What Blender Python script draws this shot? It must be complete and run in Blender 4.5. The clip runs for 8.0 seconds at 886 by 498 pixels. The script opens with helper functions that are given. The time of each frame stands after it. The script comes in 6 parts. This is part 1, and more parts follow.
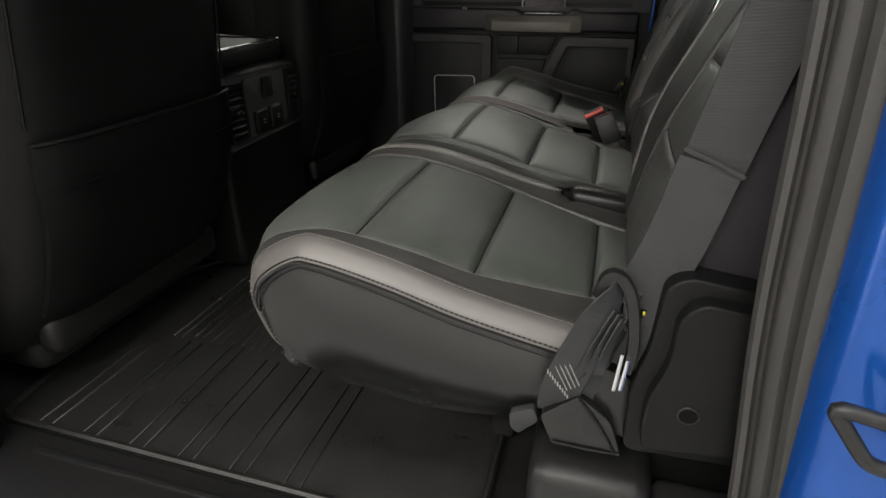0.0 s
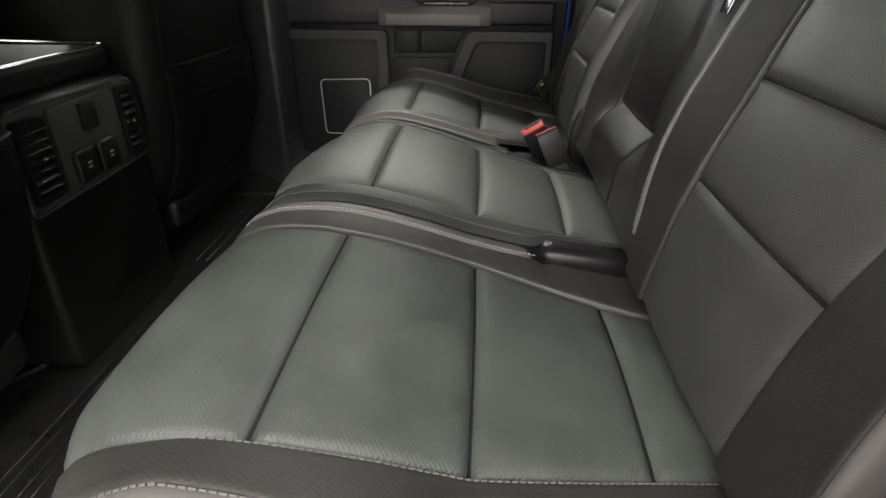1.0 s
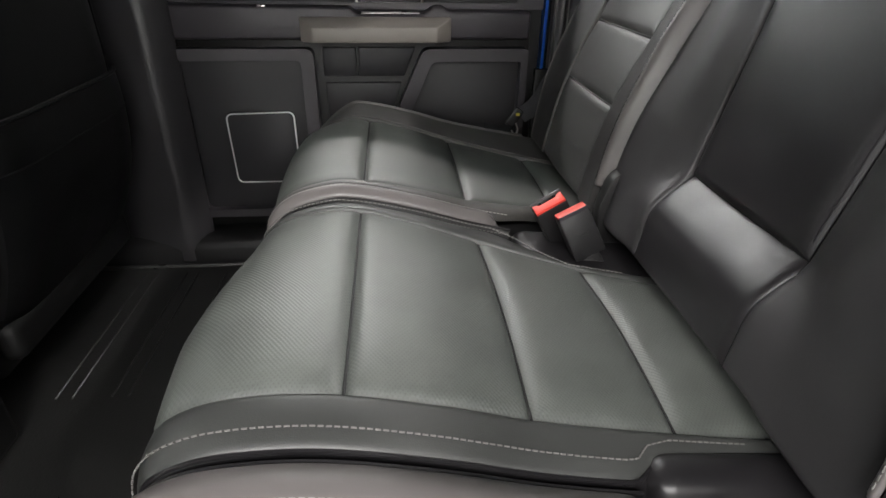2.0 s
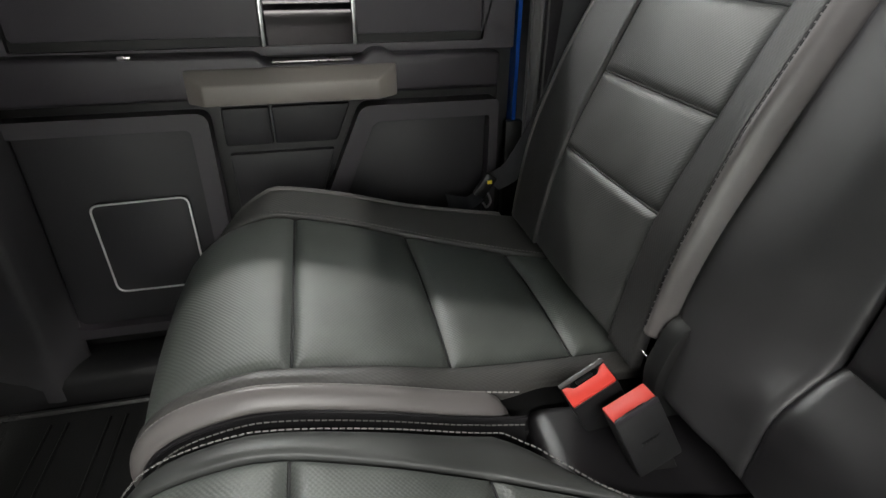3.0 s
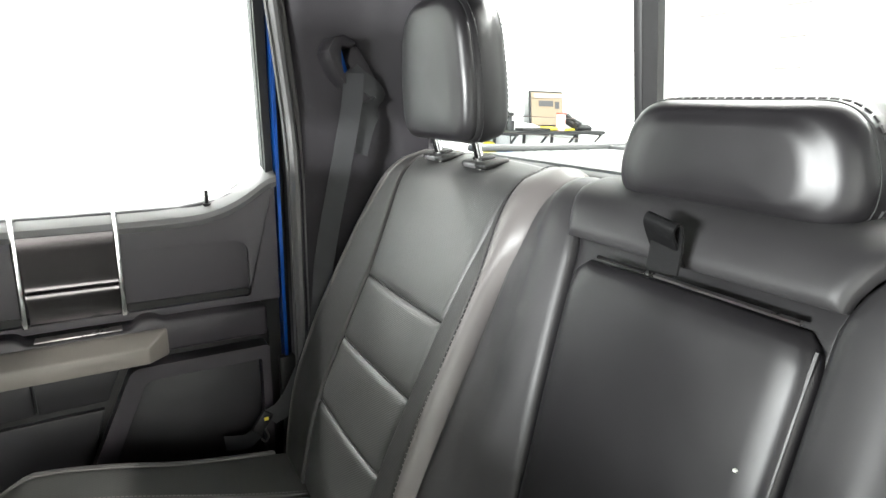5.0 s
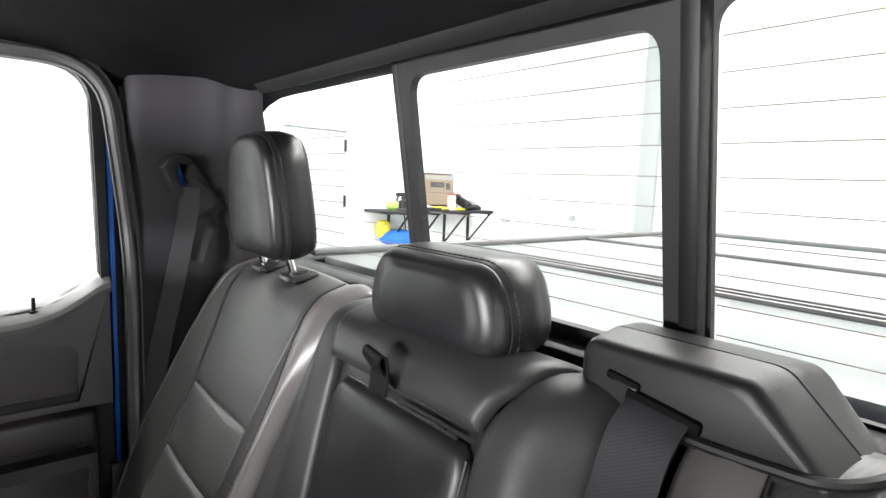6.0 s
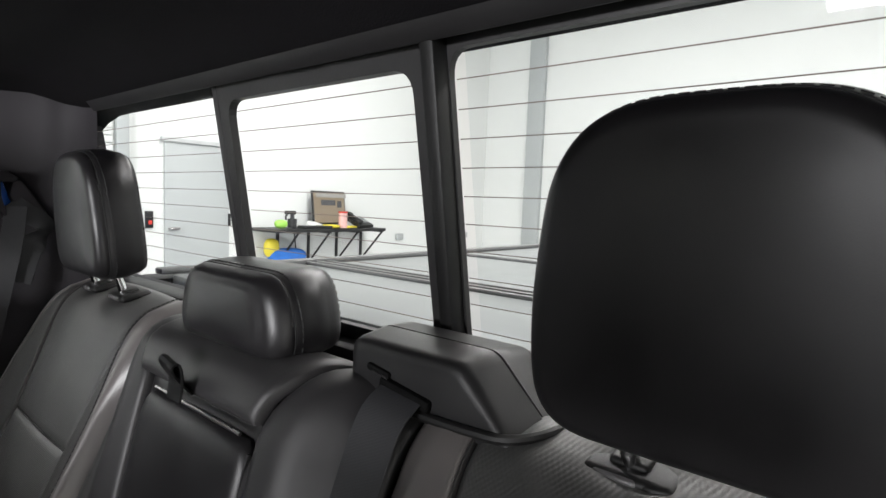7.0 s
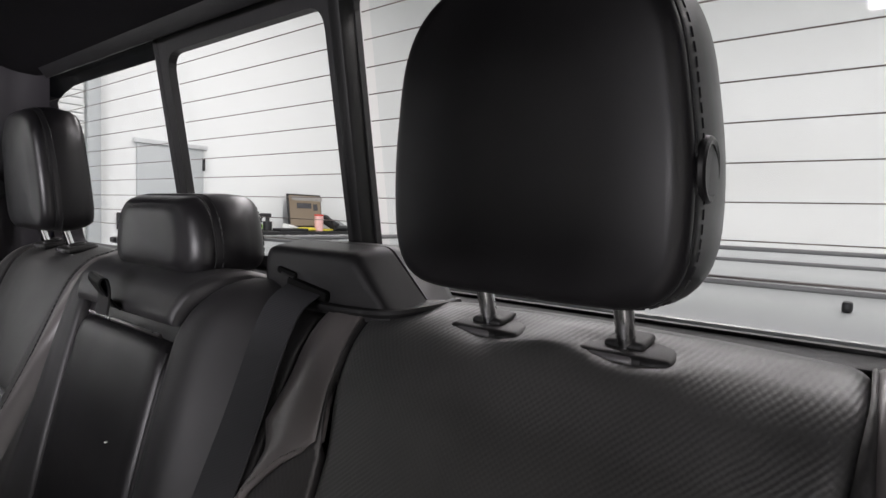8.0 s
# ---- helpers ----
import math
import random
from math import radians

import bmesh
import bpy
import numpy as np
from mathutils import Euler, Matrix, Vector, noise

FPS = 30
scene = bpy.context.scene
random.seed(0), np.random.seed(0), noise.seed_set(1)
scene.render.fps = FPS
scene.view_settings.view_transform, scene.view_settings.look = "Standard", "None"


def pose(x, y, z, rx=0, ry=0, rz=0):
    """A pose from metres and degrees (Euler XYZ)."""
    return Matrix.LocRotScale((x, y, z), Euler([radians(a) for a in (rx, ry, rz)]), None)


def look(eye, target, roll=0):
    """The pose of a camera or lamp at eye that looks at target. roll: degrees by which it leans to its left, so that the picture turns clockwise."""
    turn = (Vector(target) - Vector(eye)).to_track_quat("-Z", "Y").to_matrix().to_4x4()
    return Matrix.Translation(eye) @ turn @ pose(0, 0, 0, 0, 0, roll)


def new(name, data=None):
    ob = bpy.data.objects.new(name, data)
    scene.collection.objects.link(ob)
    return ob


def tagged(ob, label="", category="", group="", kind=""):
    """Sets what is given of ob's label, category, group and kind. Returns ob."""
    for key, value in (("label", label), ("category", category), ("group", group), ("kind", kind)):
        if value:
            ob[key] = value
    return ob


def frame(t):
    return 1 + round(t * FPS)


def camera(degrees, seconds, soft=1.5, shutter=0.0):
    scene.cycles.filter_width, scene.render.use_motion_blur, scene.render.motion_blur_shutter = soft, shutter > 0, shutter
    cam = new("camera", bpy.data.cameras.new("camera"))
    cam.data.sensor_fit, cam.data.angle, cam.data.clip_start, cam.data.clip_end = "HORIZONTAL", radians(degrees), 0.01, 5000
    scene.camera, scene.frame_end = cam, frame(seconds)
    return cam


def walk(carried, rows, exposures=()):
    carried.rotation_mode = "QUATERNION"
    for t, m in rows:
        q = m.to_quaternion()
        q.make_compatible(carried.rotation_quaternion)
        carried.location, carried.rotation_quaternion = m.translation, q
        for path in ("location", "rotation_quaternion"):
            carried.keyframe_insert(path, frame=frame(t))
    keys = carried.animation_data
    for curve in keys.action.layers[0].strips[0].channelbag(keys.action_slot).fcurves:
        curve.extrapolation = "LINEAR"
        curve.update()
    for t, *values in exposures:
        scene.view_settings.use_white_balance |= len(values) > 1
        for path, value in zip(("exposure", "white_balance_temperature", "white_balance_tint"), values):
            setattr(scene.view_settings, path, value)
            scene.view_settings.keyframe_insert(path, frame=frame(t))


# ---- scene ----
cam = camera(77.4, 8.0)
PATH = [
    (0, (0.403, -1.253, 0.712), (-0.102, 0.465, -0.18), -0.2),
    (0.5, (0.321, -1.107, 0.711), (0.035, 0.646, -0.208), 0.1),
    (1, (0.259, -0.924, 0.707), (0.145, 0.841, -0.226), 0.2),
    (1.5, (0.2, -0.745, 0.698), (0.225, 1.019, -0.243), 0.5),
    (1.7, (0.154, -0.649, 0.706), (0.244, 1.106, -0.247), 0.8),
    (2.8, (0.141, -0.16, 0.752), (0.472, 1.557, -0.22), 0.1),
    (3, (0.15, -0.118, 0.754), (0.538, 1.59, -0.211), 0.2),
    (3.5, (0.181, -0.075, 0.74), (0.75, 1.587, -0.217), 0.7),
    (4, (0.209, -0.077, 0.776), (0.907, 1.544, -0.166), 0.8),
    (4.5, (0.219, -0.145, 0.877), (1.048, 1.494, 0.086), 0.9),
    (4.7, (0.222, -0.184, 0.929), (1.12, 1.474, 0.263), 1.0),
    (5.8, (0.285, -0.374, 1.069), (1.514, 1.182, 0.804), 2.4),
    (6, (0.307, -0.404, 1.076), (1.589, 1.112, 0.835), 2.3),
    (6.5, (0.342, -0.478, 1.079), (1.78, 0.896, 0.876), 2.3),
    (7, (0.345, -0.535, 1.081), (1.877, 0.74, 0.917), 2.2),
    (7.5, (0.347, -0.587, 1.063), (1.911, 0.652, 0.928), 2.2),
    (8, (0.353, -0.637, 0.989), (1.925, 0.593, 0.867), 2.0),
]
walk(cam, [(t, look(e, g, r)) for t, e, g, r in PATH], exposures=[(0, 0.0, 6800, 11), (0.5, 0.40, 6650, 11), (1.0, 0.75, 6700, 12), (1.5, 1.52, 6500, 15), (3.0, 1.25, 6500, 10), (3.5, 1.6, 6500, 10), (4.0, 1.82, 6500, 9), (4.5, 2.1, 6500, 8), (6.0, 1.15, 6500, 12), (6.5, 0.7, 6500, 14), (7.0, 0.2, 6500, 14), (7.5, -0.15, 6500, 16), (8.0, -0.28, 6500, 20)])

# ---- world, sun and lamps ----
world = bpy.data.worlds.new("world")
scene.world = world
world.use_nodes = True
wn = world.node_tree.nodes
sky = wn.new("ShaderNodeTexSky")
sky.sky_type, sky.sun_disc = "NISHITA", False
sky.sun_elevation, sky.sun_rotation = radians(40), radians(120)
world.node_tree.links.new(sky.outputs[0], wn["Background"].inputs[0])
wn["Background"].inputs[1].default_value = 0.08


def ceiling_lamp(x, y, sx, sy, watts, z=3.6):
    lamp = bpy.data.lights.new("ceiling_lamp", "AREA")
    lamp.shape, lamp.size, lamp.size_y, lamp.energy = "RECTANGLE", sx, sy, watts
    lamp.color = (1.0, 0.985, 0.95)
    ob = new("ceiling_lamp", lamp)
    ob.matrix_world = pose(x, y, z)
    return ob


ceiling_lamp(0.1, -2.1, 2.8, 0.30, 42)
ceiling_lamp(-1.0, -4.2, 5.0, 0.40, 265)
ceiling_lamp(-1.0, 3.5, 4.2, 0.22, 106, 3.35)
ceiling_lamp(3.5, 0.0, 0.3, 6.0, 270, 3.8)
# added fill lamp ahead of the cab; no source is known there
front = bpy.data.lights.new("window_light", "AREA")
front.shape, front.size, front.size_y, front.energy = "RECTANGLE", 2.0, 0.45, 350
front.color = (0.98, 1.0, 1.0)
new("window_light", front).matrix_world = look((-5.72, -0.75, 1.13), (0.6, 0.1, 0.85))


# ---- materials ----
def material(name, base, rough=0.5, metal=0.0, var=0.12, scale=9.0, bump=0.15, fine=240.0, spec=0.5, tint=None, wear=0.07):
    """Two scales of variation (broad wear, fine grain) in colour and roughness, with a fine relief."""
    m = bpy.data.materials.new(name)
    m.use_nodes = True
    n, l = m.node_tree.nodes, m.node_tree.links
    b = n["Principled BSDF"]
    b.inputs["Metallic"].default_value = metal
    b.inputs["Specular IOR Level"].default_value = spec
    tc = n.new("ShaderNodeTexCoord")
    big, small = n.new("ShaderNodeTexNoise"), n.new("ShaderNodeTexNoise")
    big.inputs["Scale"].default_value, big.inputs["Detail"].default_value = scale, 5
    small.inputs["Scale"].default_value, small.inputs["Detail"].default_value = fine, 3
    l.new(tc.outputs["Object"], big.inputs["Vector"])
    l.new(tc.outputs["Object"], small.inputs["Vector"])
    add = n.new("ShaderNodeMath")
    add.operation = "MULTIPLY_ADD"
    l.new(small.outputs["Fac"], add.inputs[0])
    add.inputs[1].default_value = 0.35
    l.new(big.outputs["Fac"], add.inputs[2])
    ramp = n.new("ShaderNodeValToRGB")
    lo = [c * (1 - var) for c in base]
    hi = [min(1, c * (1 + var)) for c in (tint or base)]
    ramp.color_ramp.elements[0].position, ramp.color_ramp.elements[1].position = 0.30, 1.0
    ramp.color_ramp.elements[0].color, ramp.color_ramp.elements[1].color = (*lo, 1), (*hi, 1)
    l.new(add.outputs[0], ramp.inputs["Fac"])
    l.new(ramp.outputs["Color"], b.inputs["Base Color"])
    rr = n.new("ShaderNodeMapRange")
    rr.inputs["From Min"].default_value, rr.inputs["From Max"].default_value = 0.3, 0.75
    rr.inputs["To Min"].default_value, rr.inputs["To Max"].default_value = max(0.02, rough - wear), min(1, rough + wear)
    l.new(big.outputs["Fac"], rr.inputs["Value"])
    l.new(rr.outputs["Result"], b.inputs["Roughness"])
    bp = n.new("ShaderNodeBump")
    bp.inputs["Strength"].default_value, bp.inputs["Distance"].default_value = bump, 0.002
    l.new(small.outputs["Fac"], bp.inputs["Height"])
    l.new(bp.outputs["Normal"], b.inputs["Normal"])
    return m


def woven(name, base, pitch, depth, rough=0.5, axes=(0, 1), dots=False, var=0.15, skew=0.5, lo=0.68, lead=0.5):
    """Leather pressed with a fine regular relief: ribs, or rows of small holes set in offset rows."""
    m = material(name, base, rough, var=var, scale=20, bump=0.06, fine=700)
    n, l = m.node_tree.nodes, m.node_tree.links
    b = n["Principled BSDF"]
    tc = n.new("ShaderNodeTexCoord")
    sep = n.new("ShaderNodeSeparateXYZ")
    # the stretched hide keeps no perfect rows: shift the pattern a little
    warp, mid, amp, plus = n.new("ShaderNodeTexNoise"), n.new("ShaderNodeVectorMath"), n.new("ShaderNodeVectorMath"), n.new("ShaderNodeVectorMath")
    warp.inputs["Scale"].default_value, warp.inputs["Detail"].default_value = 38, 2
    l.new(tc.outputs["Object"], warp.inputs["Vector"])
    mid.operation, amp.operation, plus.operation = "SUBTRACT", "SCALE", "ADD"
    mid.inputs[1].default_value = (0.5, 0.5, 0.5)
    amp.inputs["Scale"].default_value = pitch * 0.6
    l.new(warp.outputs["Color"], mid.inputs[0])
    l.new(mid.outputs[0], amp.inputs[0])
    l.new(amp.outputs[0], plus.inputs[0])
    l.new(tc.outputs["Object"], plus.inputs[1])
    l.new(plus.outputs[0], sep.inputs[0])

    def wave(i, j, k):
        mix = n.new("ShaderNodeMath")
        mix.operation = "MULTIPLY_ADD"
        l.new(sep.outputs[j], mix.inputs[0])
        mix.inputs[1].default_value = k
        l.new(sep.outputs[i], mix.inputs[2])
        f = n.new("ShaderNodeMath")
        f.operation = "MULTIPLY"
        f.inputs[1].default_value = 2 * math.pi / pitch
        l.new(mix.outputs[0], f.inputs[0])
        s = n.new("ShaderNodeMath")
        s.operation = "SINE"
        l.new(f.outputs[0], s.inputs[0])
        return s
    a = wave(axes[0], axes[1], skew)
    c = wave(axes[0], axes[1], -skew) if dots else None
    if dots:
        less, both = n.new("ShaderNodeMath"), n.new("ShaderNodeMath")
        less.operation, both.operation = "MULTIPLY", "MULTIPLY_ADD"
        l.new(c.outputs[0], less.inputs[0])
        less.inputs[1].default_value = 1 - lead
        l.new(a.outputs[0], both.inputs[0])
        both.inputs[1].default_value = lead
        l.new(less.outputs[0], both.inputs[2])
        height = both.outputs[0]
    else:
        height = a.outputs[0]
    bp = n.new("ShaderNodeBump")
    bp.inputs["Strength"].default_value, bp.inputs["Distance"].default_value = 0.35, depth
    l.new(height, bp.inputs["Height"])
    old = b.inputs["Normal"].links[0].from_socket
    l.new(old, bp.inputs["Normal"])
    l.new(bp.outputs["Normal"], b.inputs["Normal"])
    mr = n.new("ShaderNodeMapRange")
    mr.inputs["From Min"].default_value, mr.inputs["From Max"].default_value = -1, -0.45
    mr.inputs["To Min"].default_value, mr.inputs["To Max"].default_value = lo, 1.0
    l.new(height, mr.inputs["Value"])
    mx = n.new("ShaderNodeMix")
    mx.data_type, mx.blend_type = "RGBA", "MULTIPLY"
    mx.inputs["Factor"].default_value = 1
    src = b.inputs["Base Color"].links[0].from_socket
    l.new(src, mx.inputs["A"])
    l.new(mr.outputs["Result"], mx.inputs["B"])
    l.new(mx.outputs["Result"], b.inputs["Base Color"])
    return m


def glass_material(name, tint=(0.95, 0.97, 0.97)):
    m = bpy.data.materials.new(name)
    m.use_nodes = True
    n, l = m.node_tree.nodes, m.node_tree.links
    out = n["Material Output"]
    n.remove(n["Principled BSDF"])
    tr, gl, mix, lw = n.new("ShaderNodeBsdfTransparent"), n.new("ShaderNodeBsdfGlossy"), n.new("ShaderNodeMixShader"), n.new("ShaderNodeLayerWeight")
    tr.inputs[0].default_value = (*tint, 1)
    gl.inputs["Roughness"].default_value = 0.01
    pw, ma = n.new("ShaderNodeMath"), n.new("ShaderNodeMath")
    pw.operation, ma.operation = "POWER", "MULTIPLY_ADD"
    pw.inputs[1].default_value, ma.inputs[1].default_value, ma.inputs[2].default_value = 5.0, 0.5, 0.008
    l.new(lw.outputs["Facing"], pw.inputs[0])
    l.new(pw.outputs[0], ma.inputs[0])
    l.new(ma.outputs[0], mix.inputs[0])
    l.new(tr.outputs[0], mix.inputs[1])
    l.new(gl.outputs[0], mix.inputs[2])
    l.new(mix.outputs[0], out.inputs["Surface"])
    return m


def glowing(name, color, strength):
    m = bpy.data.materials.new(name)
    m.use_nodes = True
    b = m.node_tree.nodes["Principled BSDF"]
    b.inputs["Base Color"].default_value = (0.02, 0.02, 0.02, 1)
    b.inputs["Emission Color"].default_value = (*color, 1)
    b.inputs["Emission Strength"].default_value = strength
    return m


LEATHER = material("black_leather", (0.0125, 0.0118, 0.0128), 0.36, var=0.25, scale=14, bump=0.05, fine=1300, spec=0.38)
GLOSSGREY = material("glossy_grey_plastic", (0.09, 0.088, 0.09), 0.25, var=0.1, scale=20, bump=0.05)
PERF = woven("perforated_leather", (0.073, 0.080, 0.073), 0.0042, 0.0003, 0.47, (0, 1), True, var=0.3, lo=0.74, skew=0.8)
# both back leathers are the cushions' hides darkened: the backs' shade in the colour
PERF_BACK = woven("shaded_perforated_back_leather", (0.054, 0.0540, 0.0528), 0.0042, 0.0003, 0.45, (2, 1), True, var=0.25, lo=0.82, skew=0.9, lead=0.66)
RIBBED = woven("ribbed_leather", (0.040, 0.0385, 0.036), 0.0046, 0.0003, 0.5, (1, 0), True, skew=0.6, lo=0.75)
RIBBED_BACK = woven("shaded_ribbed_back_leather", (0.025, 0.0242, 0.0238), 0.0046, 0.0003, 0.5, (1, 2), True, skew=0.6, lo=0.75)
for m, spec in ((PERF, 0.55), (PERF_BACK, 0.5), (RIBBED, 0.75)):
    m.node_tree.nodes["Principled BSDF"].inputs["Specular IOR Level"].default_value = spec
BAND = material("grey_leather", (0.116, 0.107, 0.104), 0.35, var=0.03, scale=11, bump=0.05, fine=1000, spec=0.45, wear=0.015)
SOFT = material("soft_black_leather", (0.027, 0.0262, 0.0272), 0.47, var=0.2, scale=12, bump=0.05, fine=1300, spec=0.42)
SIDE = material("smooth_side_leather", (0.0075, 0.0074, 0.0078), 0.29, var=0.08, scale=8, bump=0.05, fine=1200, spec=0.5, wear=0.02)
UPPER = material("plain_border_leather", (0.040, 0.042, 0.040), 0.42, var=0.15, scale=10, bump=0.10, fine=800)
STITCH = material("grey_thread", (0.30, 0.29, 0.275), 0.7, bump=0.3, fine=900)
GREYSTITCH = material("mid_grey_thread", (0.13, 0.125, 0.12), 0.7, bump=0.3, fine=900)
DARKSTITCH = material("dark_thread", (0.007, 0.007, 0.0075), 0.7, bump=0.3, fine=900)
SEATBACK = material("black_vinyl", (0.0062, 0.0062, 0.0065), 0.46, var=0.2, scale=9, bump=0.12, fine=700, spec=0.16)
PLASTIC = material("black_grained_plastic", (0.012, 0.0118, 0.0123), 0.42, var=0.12, scale=5, bump=0.10, fine=1200, spec=0.38)
UPPERDOOR = material("soft_charcoal_vinyl", (0.050, 0.0455, 0.052), 0.48, var=0.08, scale=4, bump=0.06, fine=1200)
DOORPLASTIC = material("charcoal_door_plastic", (0.034, 0.0302, 0.035), 0.44, var=0.12, scale=4, bump=0.12, fine=1200)
# charcoal like the door, with the window's light on it put into the base
RAILTOP = material("window_lit_charcoal_rail", (0.13, 0.127, 0.13), 0.34, var=0.06, scale=5, bump=0.04, fine=1200, spec=0.9)
RAILDARK = material("satin_pillar_plastic", (0.036, 0.0345, 0.037), 0.38, var=0.1, scale=5, bump=0.06, fine=1200)
# far door seal: paler than SEAL, the lamp's light on it is in the base
RAILSOFT = material("lit_grey_seal", (0.13, 0.127, 0.126), 0.55, var=0.1, scale=5, bump=0.12, fine=1200)
DARKPLASTIC = material("deep_black_plastic", (0.0085, 0.0085, 0.0085), 0.48, var=0.15, scale=6, bump=0.08, fine=1200, spec=0.33)
HOLE = material("black_void", (0.003, 0.003, 0.003), 0.8, spec=0.1)
DOORPANEL = material("dark_door_insert", (0.024, 0.023, 0.0252), 0.52, var=0.12, scale=4, bump=0.12, fine=1200, spec=0.35)
HANDLE = material("taupe_painted_handle", (0.205, 0.185, 0.168), 0.42, var=0.06, scale=6, bump=0.05)
CARPET = material("black_carpet", (0.012, 0.012, 0.012), 0.95, var=0.3, scale=30, bump=0.9, fine=500, spec=0.2)
RUBBER = material("black_rubber_mat", (0.019, 0.019, 0.0185), 0.34, var=0.25, scale=12, bump=0.2, fine=300)
SEAL = material("grey_rubber_seal", (0.036, 0.034, 0.033), 0.6, var=0.15, scale=10, bump=0.2)
WEBBING = woven("seat_belt_webbing", (0.037, 0.0375, 0.040), 0.0026, 0.0001, 0.6, (2, 1), False, lo=0.9)
WEBBING.node_tree.nodes["Principled BSDF"].inputs["Specular IOR Level"].default_value = 0.2
CHROME = material("chrome", (0.75, 0.75, 0.75), 0.12, 1.0, var=0.04, scale=20, bump=0.02)
SATIN = material("brushed_metal", (0.42, 0.40, 0.40), 0.3, 1.0, var=0.12, scale=30, bump=0.06)
DARKMETAL = material("dark_brushed_metal", (0.12, 0.11, 0.114), 0.22, 1.0, var=0.04, scale=6, bump=0.01)
HEADLINER = material("dark_headliner", (0.0066, 0.0058, 0.0070), 0.95, var=0.15, scale=8, bump=0.4, fine=500, spec=0.15)
TRIM = material("dark_pillar_trim", (0.022, 0.0195, 0.023), 0.62, var=0.12, scale=6, bump=0.2, fine=700, spec=0.25)
FRIT = material("black_window_frame", (0.012, 0.0115, 0.012), 0.5, var=0.1, scale=6, bump=0.1)
BLUE = material("blue_car_paint", (0.004, 0.070, 0.34), 0.32, 0.45, var=0.05, scale=3, bump=0.01)
BLUE.node_tree.nodes["Principled BSDF"].inputs["Coat Weight"].default_value = 0.4
BLUE.node_tree.nodes["Principled BSDF"].inputs["Coat Roughness"].default_value = 0.04
RED = material("red_button_plastic", (0.58, 0.042, 0.028), 0.5, var=0.06, scale=30, bump=0.05)
WHITEWALL = material("white_painted_wall", (0.75, 0.76, 0.745), 0.7, var=0.03, scale=1.2, bump=0.15, fine=60)
GREYDOOR = material("pale_grey_paint", (0.42, 0.44, 0.44), 0.5, var=0.03, scale=2, bump=0.05)
CONCRETE = material("sealed_concrete", (0.36, 0.36, 0.35), 0.35, var=0.15, scale=1.5, bump=0.1, fine=40)
COVER = material("white_bed_cover", (0.23, 0.24, 0.24), 0.35, var=0.04, scale=2, bump=0.05, fine=120)
RAILGREY = material("grey_aluminium_rail", (0.15, 0.15, 0.15), 0.45, 0.4, var=0.1, scale=8, bump=0.05)
BLACKSTEEL = material("black_steel", (0.02, 0.02, 0.021), 0.45, 0.3, var=0.15, scale=12, bump=0.1)
GLASS = glass_material("window_glass")
LINE = material("defroster_line", (0.20, 0.17, 0.15), 0.6, var=0.1, scale=20, bump=0.02)
YELLOW = material("yellow_plastic", (0.75, 0.62, 0.05), 0.45)
GREEN = material("lime_plastic", (0.35, 0.70, 0.10), 0.45)
BLUECLOTH = material("blue_cloth", (0.03, 0.16, 0.55), 0.85, var=0.2, scale=8, bump=0.6, fine=80)
PAPER = material("white_paper", (0.75, 0.75, 0.72), 0.8)


# ---- builders ----
ORIGIN = {}


def thing(name, at, label, category, group="", kind=""):
    ob = new(name)
    ob.location = at
    ob.empty_display_size = 0.05
    ORIGIN[ob.name] = Vector(at)
    return tagged(ob, label, category, group, kind)


def finish(name, bm, mat, parent=None, label="", smooth=True, angle=None):
    o = ORIGIN[parent.name] if parent else Vector((0, 0, 0))
    me = bpy.data.meshes.new(name)
    if o.length:
        bmesh.ops.translate(bm, verts=bm.verts, vec=-o)
    if smooth:
        for f in bm.faces:
            f.smooth = True
        lim = radians(angle or 38)
        for e in bm.edges:
            if len(e.link_faces) == 2 and e.calc_face_angle(0) > lim:
                e.smooth = False
    bm.to_mesh(me)
    bm.free()
    me.materials.append(mat)
    ob = new(name, me)
    if parent:
        ob.parent = parent
        ORIGIN[ob.name] = o
    if label:
        ob["label"] = label
    return ob


part = finish


def rounded_box(size, at, r=0.006, seg=2, rot=None, taper=None):
    """A box with bevelled edges. taper: (axis, fx, fy): how the far end of that axis shrinks."""
    bm = bmesh.new()
    bmesh.ops.create_cube(bm, size=1)
    for v in bm.verts:
        if taper:
            ax, f1, f2 = taper
            oth = [i for i in range(3) if i != ax]
            if v.co[ax] > 0:
                v.co[oth[0]] *= f1
                v.co[oth[1]] *= f2
        v.co = Vector((v.co.x * size[0], v.co.y * size[1], v.co.z * size[2]))
    if r > 0:
        bmesh.ops.bevel(bm, geom=list(bm.edges), offset=min(r, min(size) * 0.49), segments=seg, affect="EDGES", profile=0.5, clamp_overlap=True)
    m = Matrix.Translation(at) @ (rot.to_4x4() if rot else Matrix())
    bmesh.ops.transform(bm, matrix=m, verts=bm.verts)
    return bm


def merge(*bms):
    out = bmesh.new()
    for b in bms:
        me = bpy.data.meshes.new("tmp")
        b.to_mesh(me)
        b.free()
        out.from_mesh(me)
        bpy.data.meshes.remove(me)
    return out


